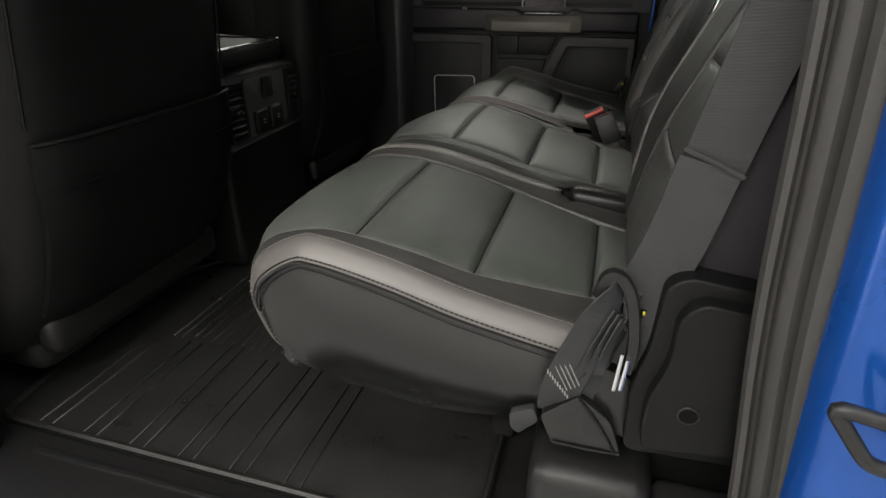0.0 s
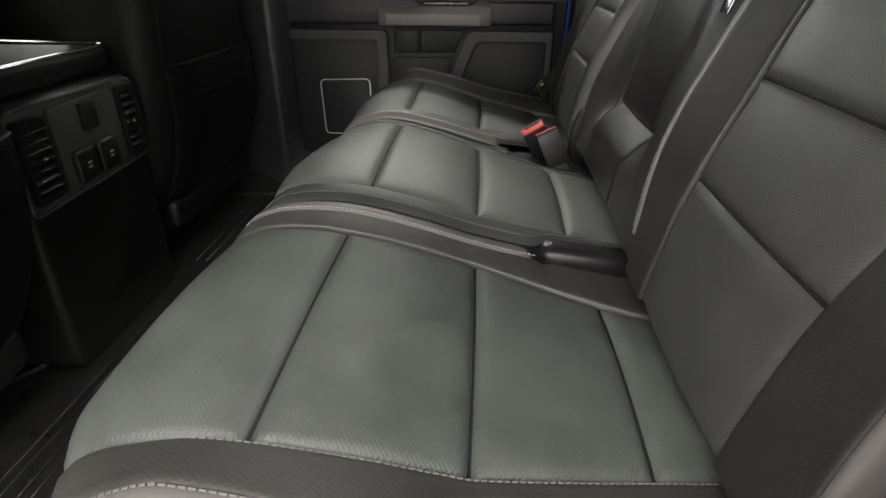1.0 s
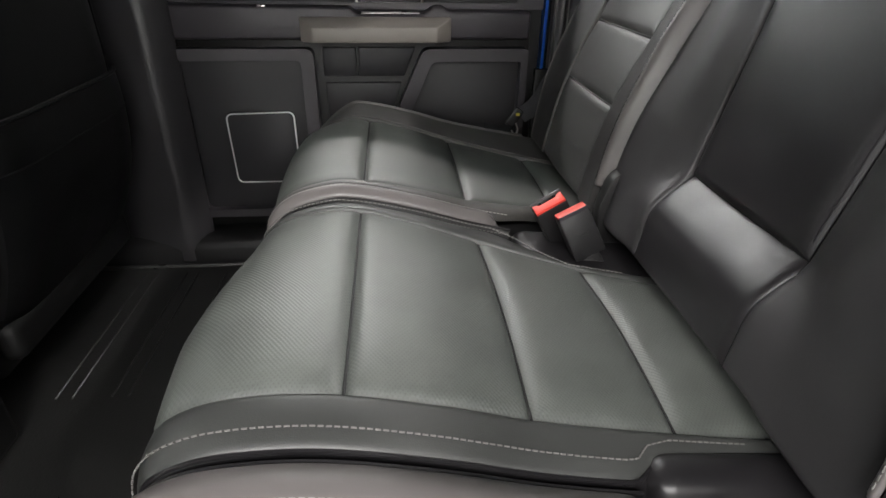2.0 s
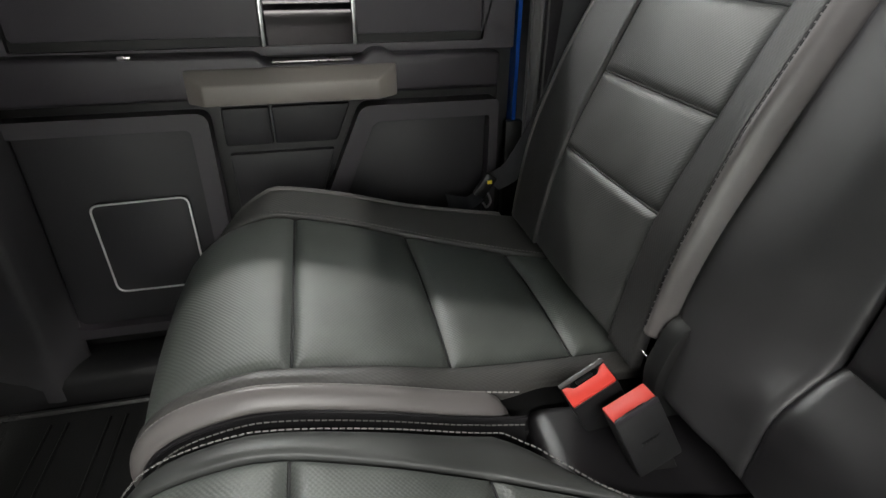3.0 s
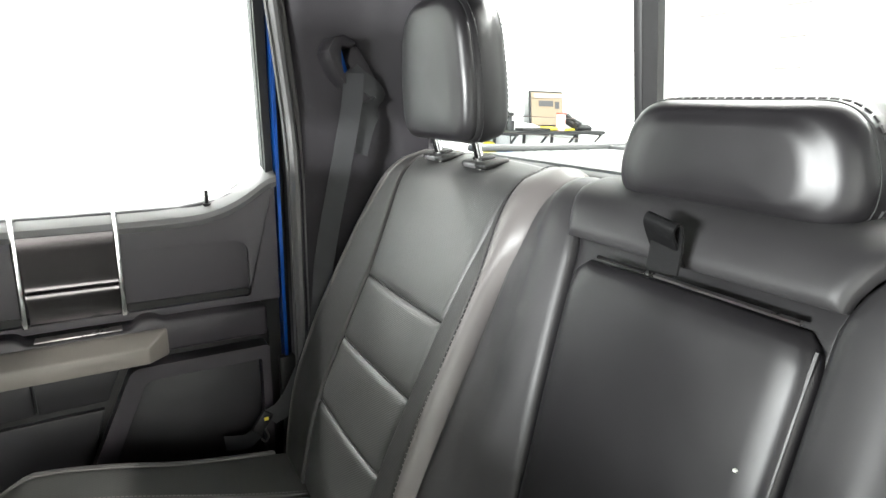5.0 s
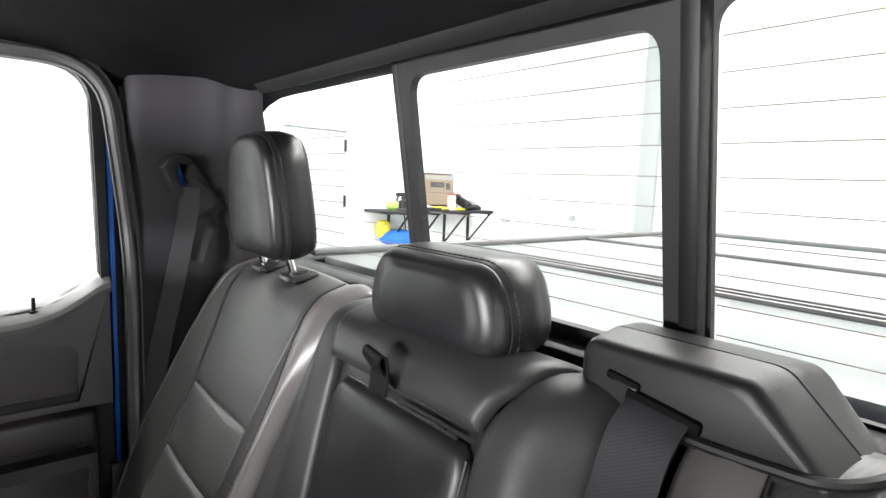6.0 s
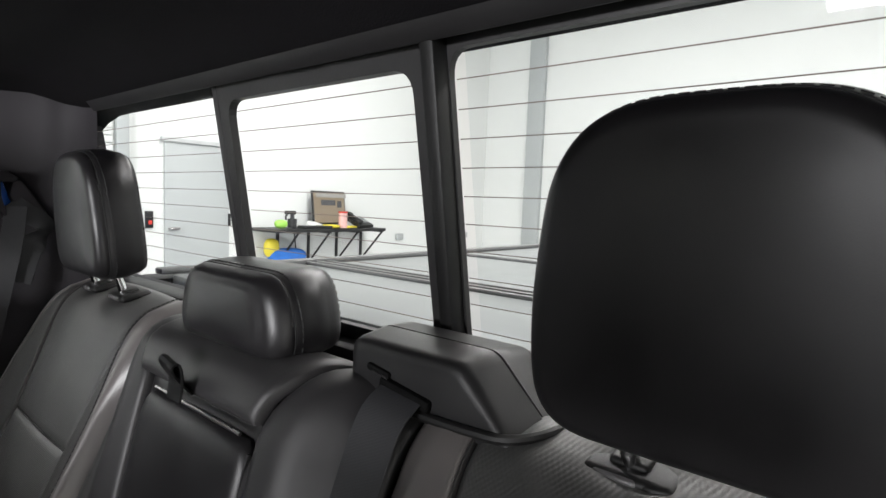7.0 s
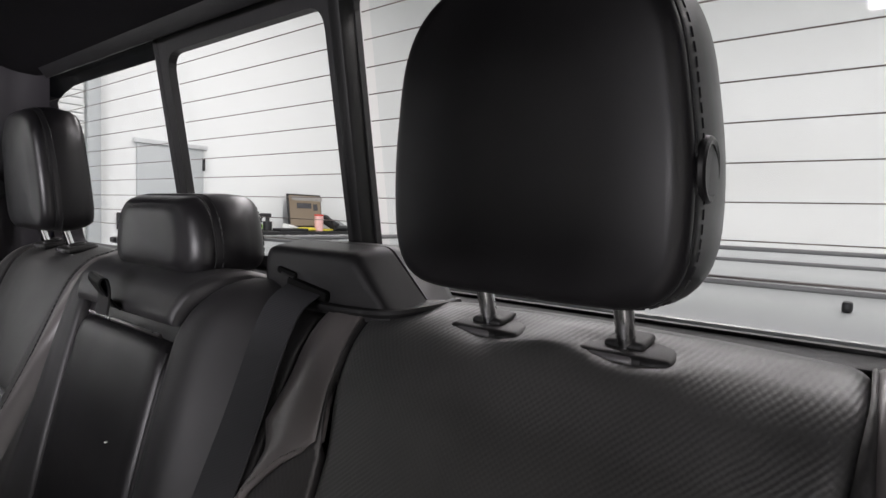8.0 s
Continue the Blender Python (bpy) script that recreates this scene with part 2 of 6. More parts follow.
def from_grid(P, closed_u=False, closed_v=False, flip=False, caps=False):
    """A bmesh from an array of points [i, j, 3]."""
    nu, nv = P.shape[:2]
    bm = bmesh.new()
    V = [[bm.verts.new(P[i, j]) for j in range(nv)] for i in range(nu)]
    for i in range(nu - (0 if closed_u else 1)):
        for j in range(nv - (0 if closed_v else 1)):
            a, b, c, d = V[i][j], V[(i + 1) % nu][j], V[(i + 1) % nu][(j + 1) % nv], V[i][(j + 1) % nv]
            bm.faces.new((a, d, c, b) if flip else (a, b, c, d))
    if caps:
        for row, rev in ((V[0], not flip), (V[-1], flip)):
            bm.faces.new(row[::-1] if rev else row)
    return bm


def tube(points, r=0.003, sides=8, closed=False):
    pts = [Vector(p) for p in points]
    n = len(pts)
    rows = []
    ref = None
    for i, p in enumerate(pts):
        a, b = pts[(i - 1) % n if closed else max(i - 1, 0)], pts[(i + 1) % n if closed else min(i + 1, n - 1)]
        t = (b - a).normalized()
        if ref is None:
            ref = t.orthogonal().normalized()
        ref = (ref - t * ref.dot(t)).normalized()
        s = t.cross(ref)
        rows.append([p + (ref * math.cos(k * 2 * math.pi / sides) + s * math.sin(k * 2 * math.pi / sides)) * r for k in range(sides)])
    P = np.array([[list(v) for v in row] for row in rows])
    bm = from_grid(P, closed_u=closed, closed_v=True, caps=not closed)
    bmesh.ops.recalc_face_normals(bm, faces=bm.faces)
    return bm


def rounded_path(points, r, n=4):
    """The corners of an open path, rounded."""
    pts = [Vector(p) for p in points]
    out = [pts[0]]
    for a, b, c in zip(pts, pts[1:], pts[2:]):
        d1, d2 = (a - b), (c - b)
        q = min(r, d1.length * 0.49, d2.length * 0.49)
        p1, p2 = b + d1.normalized() * q, b + d2.normalized() * q
        for k in range(n + 1):
            s = k / n
            out.append(p1 * (1 - s) ** 2 + b * 2 * s * (1 - s) + p2 * s * s)
    out.append(pts[-1])
    return out


def spline(points, n=400):
    """A smooth curve through points, by arc length: a function from metres to a point, its length, and the samples."""
    p = np.array(points, float)
    p = np.vstack([2 * p[0] - p[1], p, 2 * p[-1] - p[-2]])
    out = []
    m = max(4, n // (len(points) - 1))
    for i in range(1, len(p) - 2):
        for k in range(m):
            s = k / m
            a, b, c, d = p[i - 1], p[i], p[i + 1], p[i + 2]
            out.append(0.5 * (2 * b + (c - a) * s + (2 * a - 5 * b + 4 * c - d) * s * s + (3 * b - a - 3 * c + d) * s ** 3))
    out.append(p[-2])
    q = np.array(out)
    acc = np.concatenate([[0], np.cumsum(np.linalg.norm(np.diff(q, axis=0), axis=1))])

    def at(a):
        return np.stack([np.interp(a, acc, q[:, k]) for k in range(q.shape[1])], -1)
    return at, acc[-1], q, acc


def ribbon(points, width_dir, width, thick=0.0016, n=40):
    """A strap along a smooth curve; width_dir: one direction, or one for each point."""
    at, length, _, _ = spline(points)
    a = np.linspace(0, length, n)
    c = at(a)
    wd = np.array(width_dir, float)
    if wd.ndim == 1:
        wd = np.repeat(wd[None], len(points), 0)
    w = np.stack([np.interp(np.linspace(0, 1, n), np.linspace(0, 1, len(points)), wd[:, k]) for k in range(3)], -1)
    t = np.gradient(c, axis=0)
    t /= np.linalg.norm(t, axis=1)[:, None]
    w -= t * (w * t).sum(1)[:, None]
    w /= np.linalg.norm(w, axis=1)[:, None]
    nn = np.cross(t, w)
    h, k = width / 2, thick / 2
    prof = [(-h, 0), (-h * 0.97, k), (-h * 0.5, k), (0, k), (h * 0.5, k), (h * 0.97, k), (h, 0), (h * 0.97, -k), (0, -k), (-h * 0.97, -k)]
    P = np.stack([c + w * x + nn * y for x, y in prof], 1)
    bm = from_grid(P, closed_v=True, caps=True)
    bmesh.ops.recalc_face_normals(bm, faces=bm.faces)
    return bm


def pillow(size, at, n=5.0, cuts=12, rot=None, shape=None, m=None):
    """A padded block: a cube's skin drawn onto a rounded form of exponent n; m sharpens its front and back edges."""
    e = m or n
    bm = bmesh.new()
    bmesh.ops.create_cube(bm, size=2)
    bmesh.ops.subdivide_edges(bm, edges=bm.edges, cuts=cuts, use_grid_fill=True)
    for v in bm.verts:
        c = v.co
        s = (abs(c.x) ** e + (abs(c.y) ** n + abs(c.z) ** n) ** (e / n)) ** (1 / e)
        q = c / s
        if shape:
            q = shape(q)
        v.co = Vector((q.x * size[0] / 2, q.y * size[1] / 2, q.z * size[2] / 2))
    place = Matrix.Translation(at) @ (rot.to_4x4() if rot else Matrix())
    bmesh.ops.transform(bm, matrix=place, verts=bm.verts)
    return bm


def ticks(a, b, step=0.012, edge=(0.0015, 0.004, 0.008, 0.014)):
    L = b - a
    e = [x for x in edge if x < L * 0.3]
    inner = list(np.linspace(a + (e[-1] if e else 0), b - (e[-1] if e else 0), max(2, int(L / step))))
    return np.array([a] + [a + x for x in e[:-1]] + inner + [b - x for x in reversed(e[:-1])] + [b])


def panel_grid(surf, us, vs, drop=0.005, edge=0.010, skirt=0.012, puff=0.0):
    """Points of one upholstery panel: surf(U, V) gives its sheet; its rim rolls down into the seams and ends in a skirt."""
    U, V = np.meshgrid(us, vs, indexing="ij")
    P = surf(U, V)
    du, dv = np.gradient(P, axis=0), np.gradient(P, axis=1)
    N = np.cross(du, dv)
    N /= np.linalg.norm(N, axis=2)[..., None] + 1e-12

    def rim(axis):
        s = np.concatenate([np.zeros_like(np.take(P, [0], axis)[..., 0]), np.cumsum(np.linalg.norm(np.diff(P, axis=axis), axis=2), axis=axis)], axis=axis)
        tot = np.take(s, [-1], axis)
        return np.minimum(s, tot - s), tot
    eu, tu = rim(0)
    ev, tv = rim(1)
    e = np.minimum(eu, ev)
    fall = np.clip(1 - e / edge, 0, 1) ** 2
    P = P - N * (drop * fall)[..., None]
    if puff:
        P = P + N * (puff * (4 * eu / tu * (1 - eu / tu)).clip(0, 1) ** 0.6 * (4 * ev / tv * (1 - ev / tv)).clip(0, 1) ** 0.6)[..., None]
    nu, nv = P.shape[:2]
    Q = np.zeros((nu + 2, nv + 2, 3))
    Q[1:-1, 1:-1] = P
    Nf = np.zeros((nu + 2, nv + 2, 3))
    Nf[1:-1, 1:-1] = N
    for A in (Q, Nf):
        A[0], A[-1] = A[1], A[-2]
        A[:, 0], A[:, -1] = A[:, 1], A[:, -2]
    m = np.zeros((nu + 2, nv + 2), bool)
    m[0] = m[-1] = True
    m[:, 0] = m[:, -1] = True
    Q[m] -= Nf[m] * skirt
    return Q


def swept(path, profile, side=(0, 1, 0)):
    """A strip of constant section along a path: the section's first number lies across the path, the second along side."""
    pts = np.array([list(p) for p in path], float)
    t = np.gradient(pts, axis=0)
    t /= np.linalg.norm(t, axis=1)[:, None]
    v = np.repeat(np.array(side, float)[None], len(pts), 0)
    u = np.cross(v, t)
    u /= np.linalg.norm(u, axis=1)[:, None]
    P = np.stack([pts + u * a + v * b for a, b in profile], 1)
    bm = from_grid(P, closed_v=True, caps=True)
    bmesh.ops.recalc_face_normals(bm, faces=bm.faces)
    return bm


def stitches(points, parent, mat=None, pitch=0.0062, length=0.0044, r=0.0009, name="stitching"):
    """A row of single thread stitches along a path."""
    p = np.array([list(q) for q in points], float)
    acc = np.concatenate([[0], np.cumsum(np.linalg.norm(np.diff(p, axis=0), axis=1))])
    verts, faces = [], []
    for a in np.arange(0, acc[-1] - length, pitch):
        c0 = np.array([np.interp(a, acc, p[:, k]) for k in range(3)])
        c1 = np.array([np.interp(a + length, acc, p[:, k]) for k in range(3)])
        t = c1 - c0
        t /= np.linalg.norm(t) + 1e-9
        u = np.cross(t, (0.3, 0.2, 0.93))
        u /= np.linalg.norm(u)
        w = np.cross(t, u)
        b = len(verts)
        for c in (c0, c1):
            for x, y in ((1, 0), (0, 1), (-1, 0), (0, -1)):
                verts.append(tuple(c + (u * x + w * y) * r))
        for k in range(4):
            faces.append((b + k, b + (k + 1) % 4, b + 4 + (k + 1) % 4, b + 4 + k))
        faces += [(b + 3, b + 2, b + 1, b), (b + 4, b + 5, b + 6, b + 7)]
    me = bpy.data.meshes.new(name)
    me.from_pydata(verts, [], faces)
    bm = bmesh.new()
    bm.from_mesh(me)
    bpy.data.meshes.remove(me)
    ob = part(name, bm, mat or STITCH, parent, smooth=False)
    ob["kind"] = "stuff"
    return ob


def slab(outline, axis, lo, hi, r=0.004, seg=2):
    """A plate with a given outline (2D, the two other axes in x, y, z order) between lo and hi on an axis."""
    bm = bmesh.new()
    oth = [i for i in range(3) if i != axis]

    def v(p, h):
        c = [0, 0, 0]
        c[oth[0]], c[oth[1]], c[axis] = p[0], p[1], h
        return bm.verts.new(c)
    A, B = [v(p, lo) for p in outline], [v(p, hi) for p in outline]
    n = len(A)
    bm.faces.new(A[::-1])
    bm.faces.new(B)
    for i in range(n):
        bm.faces.new((A[i], A[(i + 1) % n], B[(i + 1) % n], B[i]))
    bmesh.ops.recalc_face_normals(bm, faces=bm.faces)
    if r:
        edges = [e for e in bm.edges if e.calc_face_angle(0) > radians(25)]
        bmesh.ops.bevel(bm, geom=edges, offset=r, segments=seg, affect="EDGES", profile=0.5, clamp_overlap=True)
    return bm


def round_outline(points, r, n=4):
    """A closed 2D outline with rounded corners."""
    out = []
    m = len(points)
    rs = r if isinstance(r, (list, tuple)) else [r] * m
    for i in range(m):
        a, b, c = Vector(points[i - 1]), Vector(points[i]), Vector(points[(i + 1) % m])
        q = min(rs[i], (a - b).length * 0.49, (c - b).length * 0.49)
        p1, p2 = b + (a - b).normalized() * q, b + (c - b).normalized() * q
        for k in range(n + 1):
            s = k / n
            w = p1 * (1 - s) ** 2 + b * 2 * s * (1 - s) + p2 * s * s
            out.append((w.x, w.y))
    return out


def frame_plate(outer, inner, axis, lo, hi):
    """A plate with a hole: two outlines with the same number of points."""
    bm = bmesh.new()
    oth = [i for i in range(3) if i != axis]

    def ring(pts, h):
        out = []
        for p in pts:
            c = [0, 0, 0]
            c[oth[0]], c[oth[1]], c[axis] = p[0], p[1], h
            out.append(bm.verts.new(c))
        return out
    rings = [ring(outer, lo), ring(outer, hi), ring(inner, hi), ring(inner, lo)]
    n = len(outer)
    for k in range(4):
        a, b = rings[k], rings[(k + 1) % 4]
        for i in range(n):
            bm.faces.new((a[i], a[(i + 1) % n], b[(i + 1) % n], b[i]))
    bmesh.ops.recalc_face_normals(bm, faces=bm.faces)
    return bm


# ---- the garage: one closed white room ----
def room_plate(name, size, at, mat, label, category):
    return tagged(finish(name, rounded_box(size, at, 0), mat, smooth=False), label, category, kind="structure")


room_plate("ground", (16, 14, 0.2), (1.0, -0.5, -0.74), CONCRETE, "sealed grey concrete garage floor", "floor")
room_plate("ceiling", (16, 14, 0.2), (1.0, -0.5, 4.4), WHITEWALL, "white painted garage ceiling", "ceiling")
room_plate("wall_north", (16, 0.2, 5.2), (1.0, 4.72, 1.8), WHITEWALL, "white painted garage wall behind the shelf", "wall")
room_plate("wall_south", (16, 0.2, 5.2), (1.0, -5.6, 1.8), WHITEWALL, "white painted garage wall", "wall")
room_plate("wall_east", (0.2, 10.3, 5.2), (7.6, -0.44, 1.8), WHITEWALL, "white painted garage wall behind the truck bed", "wall")
# unseen wall; its opening is made up to go with the front fill lamp
tagged(finish("wall_west", frame_plate(round_outline([(-5.6, -0.8), (4.7, -0.8), (4.7, 4.4), (-5.6, 4.4)], 0.02, 4), round_outline([(-1.40, 0.94), (0.40, 0.94), (0.40, 1.60), (-1.40, 1.60)], 0.02, 4), 0, -6.0, -5.8), WHITEWALL, smooth=False), "white painted garage wall with an added opening at the fill lamp", "wall", kind="structure")

# ---- the cab's shell ----
def shell_plate(name, bm, mat, label, category, **k):
    return tagged(finish(name, bm, mat, **k), label, category, kind="structure")


shell_plate("floor", rounded_box((2.16, 1.66, 0.05), (-0.23, 0, -0.037), 0), CARPET, "black carpet on the cab floor", "floor", smooth=False)
# rear wall of the cab with the window opening
WIN_X = 0.742


def lean(ob, z0=0.0):
    """Leans the rear window: its foot stands farther back than its head."""
    for v in ob.data.vertices:
        v.co.x += 0.17 * max(-0.03, 1.225 - (v.co.z + z0)) * (1 if v.co.z + z0 > 0.80 else 0) + (0.072 if v.co.z + z0 <= 0.80 else 0)
    return ob


outer = [(-0.90, -0.1), (0.90, -0.1), (0.90, 1.36), (-0.90, 1.36)]
o_out = round_outline(outer, 0.05, 6)
o_in = round_outline([(-0.80, 0.900), (0.80, 0.900), (0.80, 1.262), (-0.80, 1.262)], 0.02, 6)
lean(shell_plate("wall_rear", frame_plate(o_out, o_in, 0, WIN_X - 0.008, WIN_X + 0.05), TRIM, "dark trimmed rear wall of the cab", "cab wall", smooth=False))
# headliner: falls towards the rear window
rp = spline([(0.80, 1.236), (0.735, 1.240), (0.705, 1.250), (0.67, 1.268), (0.60, 1.285), (0.40, 1.30), (-0.2, 1.315), (-0.8, 1.312), (-1.30, 1.295)])
aa = np.linspace(0, rp[1], 60)
pp = rp[0](aa)
yy = np.linspace(-0.90, 0.90, 31)
Q = np.zeros((60, 31, 3))
Q[..., 0], Q[..., 1] = pp[:, None, 0], yy[None]
Q[..., 2] = pp[:, None, 1] - (0.012 + 0.043 * np.clip((pp[:, None, 0] - 0.44) / 0.10, 0, 1)) * np.clip((np.abs(yy[None]) - 0.69) / 0.19, 0, 1) ** 2
top = Q[::-1].copy()
top[..., 2] = 1.40
bm = from_grid(np.concatenate([Q, top], 0), closed_u=True, flip=True)
bmesh.ops.recalc_face_normals(bm, faces=bm.faces)
shell_plate("headliner", bm, HEADLINER, "dark cloth headliner under the cab roof", "headliner")
hdr = rounded_box((0.012, 1.32, 0.030), (0.728, 0, 1.243), 0.004, rot=Euler((0, radians(-38), 0)).to_matrix())
shell_plate("trim", hdr, FRIT, "dark plastic header trim over the rear window", "trim")
shell_plate("cab_front", frame_plate(round_outline([(-0.93, -0.1), (0.93, -0.1), (0.93, 1.36), (-0.93, 1.36)], 0.02, 6), round_outline([(-0.80, 0.83), (0.80, 0.83), (0.76, 1.275), (-0.76, 1.275)], 0.06, 6), 0, -1.32, -1.26), DARKPLASTIC, "dark front end of the cab round the windscreen opening", "cab wall", smooth=False)
for nm, y0, y1, hole, rr, lab in (("wall_far", 0.895, 0.94, [(-0.36, 0.02), (0.548, 0.02), (0.548, 1.300), (-0.36, 1.300)], [0.06, 0.06, 0.09, 0.05], "blue painted body side around the closed rear door"),
                                  ("wall_near", -0.90, -0.845, [(-0.52, -0.03), (0.616, -0.03), (0.534, 1.262), (-0.40, 1.262)], [0.06, 0.06, 0.09, 0.05], "blue painted body side around the open rear doorway")):
    shell_plate(nm, frame_plate(round_outline([(-0.64, -0.1), (0.80, -0.1), (0.80, 1.36), (-0.64, 1.36)], 0.01, 6), round_outline(hole, rr, 6), 1, y0, y1), BLUE, lab, "cab wall", smooth=False)
    shell_plate(nm + "_front", frame_plate(round_outline([(-1.32, -0.1), (-0.642, -0.1), (-0.642, 1.36), (-1.32, 1.36)], 0.01, 6), round_outline([(-1.26, 0.80), (-0.74, 0.80), (-0.76, 1.22), (-1.20, 1.22)], 0.05, 6), 1, y0, y1), DARKPLASTIC, "dark front door with an open window", "cab wall", smooth=False)
shell_plate("lower_wall", rounded_box((0.90, 0.03, 0.80), (-0.83, 0.872, 0.38), 0.01), DARKPLASTIC, "dark inner trim of the front passenger door", "cab wall")
shell_plate("sill_far", rounded_box((1.4, 0.12, 0.14), (0.0, 0.85, -0.01), 0.03, 3), PLASTIC, "black sill trim below the far door", "sill")

# ---- C pillars, trims and seals ----
def pillar(side, back=0.0):
    s = side
    p = thing("pillar_trim", (0.65, 0.82 * s, 0.9), "dark plastic trim on the rear cab pillar beside the window", "trim", "rear pillar trims", "structure")
    pts = [(0.540, 0.888), (0.546, 0.872), (0.564, 0.858), (0.60, 0.838), (0.66, 0.80), (0.705, 0.755), (0.730, 0.710), (0.742, 0.672)]
    at, L, _, _ = spline(pts if not back else [(0.605, 0.822), (0.612, 0.818), (0.63, 0.812), (0.66, 0.80), (0.705, 0.755), (0.730, 0.710), (0.742, 0.672)])
    a = np.linspace(0, L, 24)
    z = np.linspace(0.0, 1.262, 24)
    c = at(a)
    P = np.zeros((24, 24, 3))
    P[..., 0], P[..., 1], P[..., 2] = c[:, None, 0], c[:, None, 1] - 0.03 * np.clip((z[None] - 1.0) / 0.26, 0, 1) ** 1.5 * np.clip((0.735 - c[:, None, 0]) / 0.05, 0, 1), z[None]
    P[..., 1] *= s
    back = P[::-1].copy()
    back[..., 1] += 0.05 * s
    bm = from_grid(np.concatenate([P, back], 0), closed_u=True)
    bmesh.ops.recalc_face_normals(bm, faces=bm.faces)
    part("panel", bm, TRIM, p)
    return p


pillar(1)
pillar(-1, 0.03)

shell_plate("door_jamb", rounded_box((0.007, 0.03, 0.90), (0.5125, 0.889, 0.80), 0), BLUE, "blue painted edge of the door jamb", "door jamb")
shell_plate("door_jamb", rounded_box((0.064, 0.008, 1.40), (0.528, 0.9445, 0.65), 0.002), DARKPLASTIC, "black rubber at the back of the door jamb", "door jamb")
shell_plate("trim", rounded_box((0.034, 0.020, 0.46), (0.513, 0.877, 0.23), 0.004), DARKPLASTIC, "black lower trim beside the closed door", "trim")
jamb = spline([(0.594, -0.892), (0.600, -0.912), (0.620, -0.925), (0.66, -0.930), (0.72, -0.925), (0.80, -0.915)])
ja = jamb[0](np.linspace(0, jamb[1], 26))
jz = np.linspace(-0.05, 1.25, 14)
JAMB = [0.004, 0.016, 0.028, 0.036, 0.044, 0.070]
JP = np.zeros((26, 14, 3))
JP[..., 0] = ja[:, None, 0] - np.interp(jz[None], [-0.05, 0.30, 0.46, 0.59, 0.69, 1.25], JAMB)
JP[..., 1], JP[..., 2] = ja[:, None, 1] + 0.010 * np.sin(jz[None] * 4.0), jz[None]
JB = JP[::-1].copy()
JB[..., 1] = -0.88
bm = from_grid(np.concatenate([JP, JB], 0), closed_u=True)
bmesh.ops.recalc_face_normals(bm, faces=bm.faces)
shell_plate("door_jamb", bm, BLUE, "glossy blue painted jamb behind the open doorway", "door jamb")
# rubber seals round the doorways
far_seal = rounded_path([(0.548, 0.868, 0.05), (0.548, 0.868, 0.90), (0.531, 0.868, 1.075), (0.508, 0.868, 1.282), (-0.30, 0.868, 1.290)], 0.11, 8)
ns = rounded_path([(0.600, -0.832, 0.05), (0.577, -0.832, 0.295), (0.554, -0.832, 0.47), (0.541, -0.832, 0.68), (0.524, -0.832, 0.86), (0.50, -0.832, 1.225), (-0.36, -0.832, 1.248)], 0.09, 6)
seal_section = [(-0.021, 0.004), (-0.020, -0.006), (-0.016, -0.009), (-0.0125, -0.006), (-0.011, 0.0), (-0.008, 0.0), (-0.006, -0.010), (0.0, -0.0155), (0.008, -0.0155), (0.014, -0.010), (0.0155, -0.003), (0.018, -0.003), (0.021, -0.006), (0.023, 0.0), (0.022, 0.006)]
shell_plate("door_seal", swept(far_seal, [(a * 0.82, -b) for a, b in seal_section], (0, -1, 0)), RAILSOFT, "rubber door seal coloured paler for the light on it", "seal")
shell_plate("trim", swept([(p[0] + 0.026, -0.868, p[2]) for p in ns[:-12]], [(-0.024, 0.006), (-0.022, -0.004), (-0.004, -0.012), (0.014, -0.012), (0.022, -0.006), (0.024, 0.006)]), SEAL, "grey rubber lip along the painted door jamb", "trim")
shell_plate("door_seal", swept(ns, seal_section), SEAL, "grey rubber seal along the open doorway", "seal")

# ---- rear window ----
win = thing("window_1", (WIN_X, 0, 0.905), "three-part rear window with a sliding centre pane and heating lines", "window", kind="structure")


def pane(name, y0, y1, z0, z1, x=WIN_X + 0.022):
    ob = part(name, rounded_box((0.004, y1 - y0, z1 - z0), (x, (y0 + y1) / 2, (z0 + z1) / 2), 0), GLASS, win, smooth=False)
    ob.visible_shadow = False
    return ob


pane("glass_pane", 0.235, 0.800, 0.902, 1.258)
pane("glass_pane", -0.800, -0.205, 0.902, 1.258)
pane("glass_pane", -0.155, 0.21, 0.915, 1.22)
# fixed frame pieces
inner = round_outline([(-0.152, 0.925), (0.208, 0.925), (0.205, 1.213), (-0.148, 1.213)], 0.028, 6)
outr = round_outline([(-0.172, 0.903), (0.236, 0.903), (0.232, 1.250), (-0.170, 1.250)], 0.003, 6)
part("sliding_frame", frame_plate(outr, inner, 0, WIN_X + 0.006, WIN_X + 0.018), FRIT, win, smooth=False)
part("mullion", rounded_box((0.03, 0.018, 0.345), (WIN_X + 0.006, -0.181, 1.078), 0.004), DARKPLASTIC, win)
part("mullion", rounded_box((0.016, 0.014, 0.345), (WIN_X + 0.012, 0.234, 1.078), 0.004), FRIT, win)
cap = round_outline([(-0.80, 0.902), (-0.190, 0.902), (-0.188, 1.256), (-0.80, 1.256)], 0.001, 6)
capi = round_outline([(-0.79, 0.910), (-0.193, 0.910), (-0.191, 1.226), (-0.79, 1.226)], 0.025, 6)
part("pane_edge", frame_plate(cap, capi, 0, WIN_X + 0.012, WIN_X + 0.02), FRIT, win, smooth=False)
part("window_sill", rounded_box((0.05, 1.34, 0.028), (WIN_X - 0.004, 0, 0.893), 0.006), SEATBACK, win)
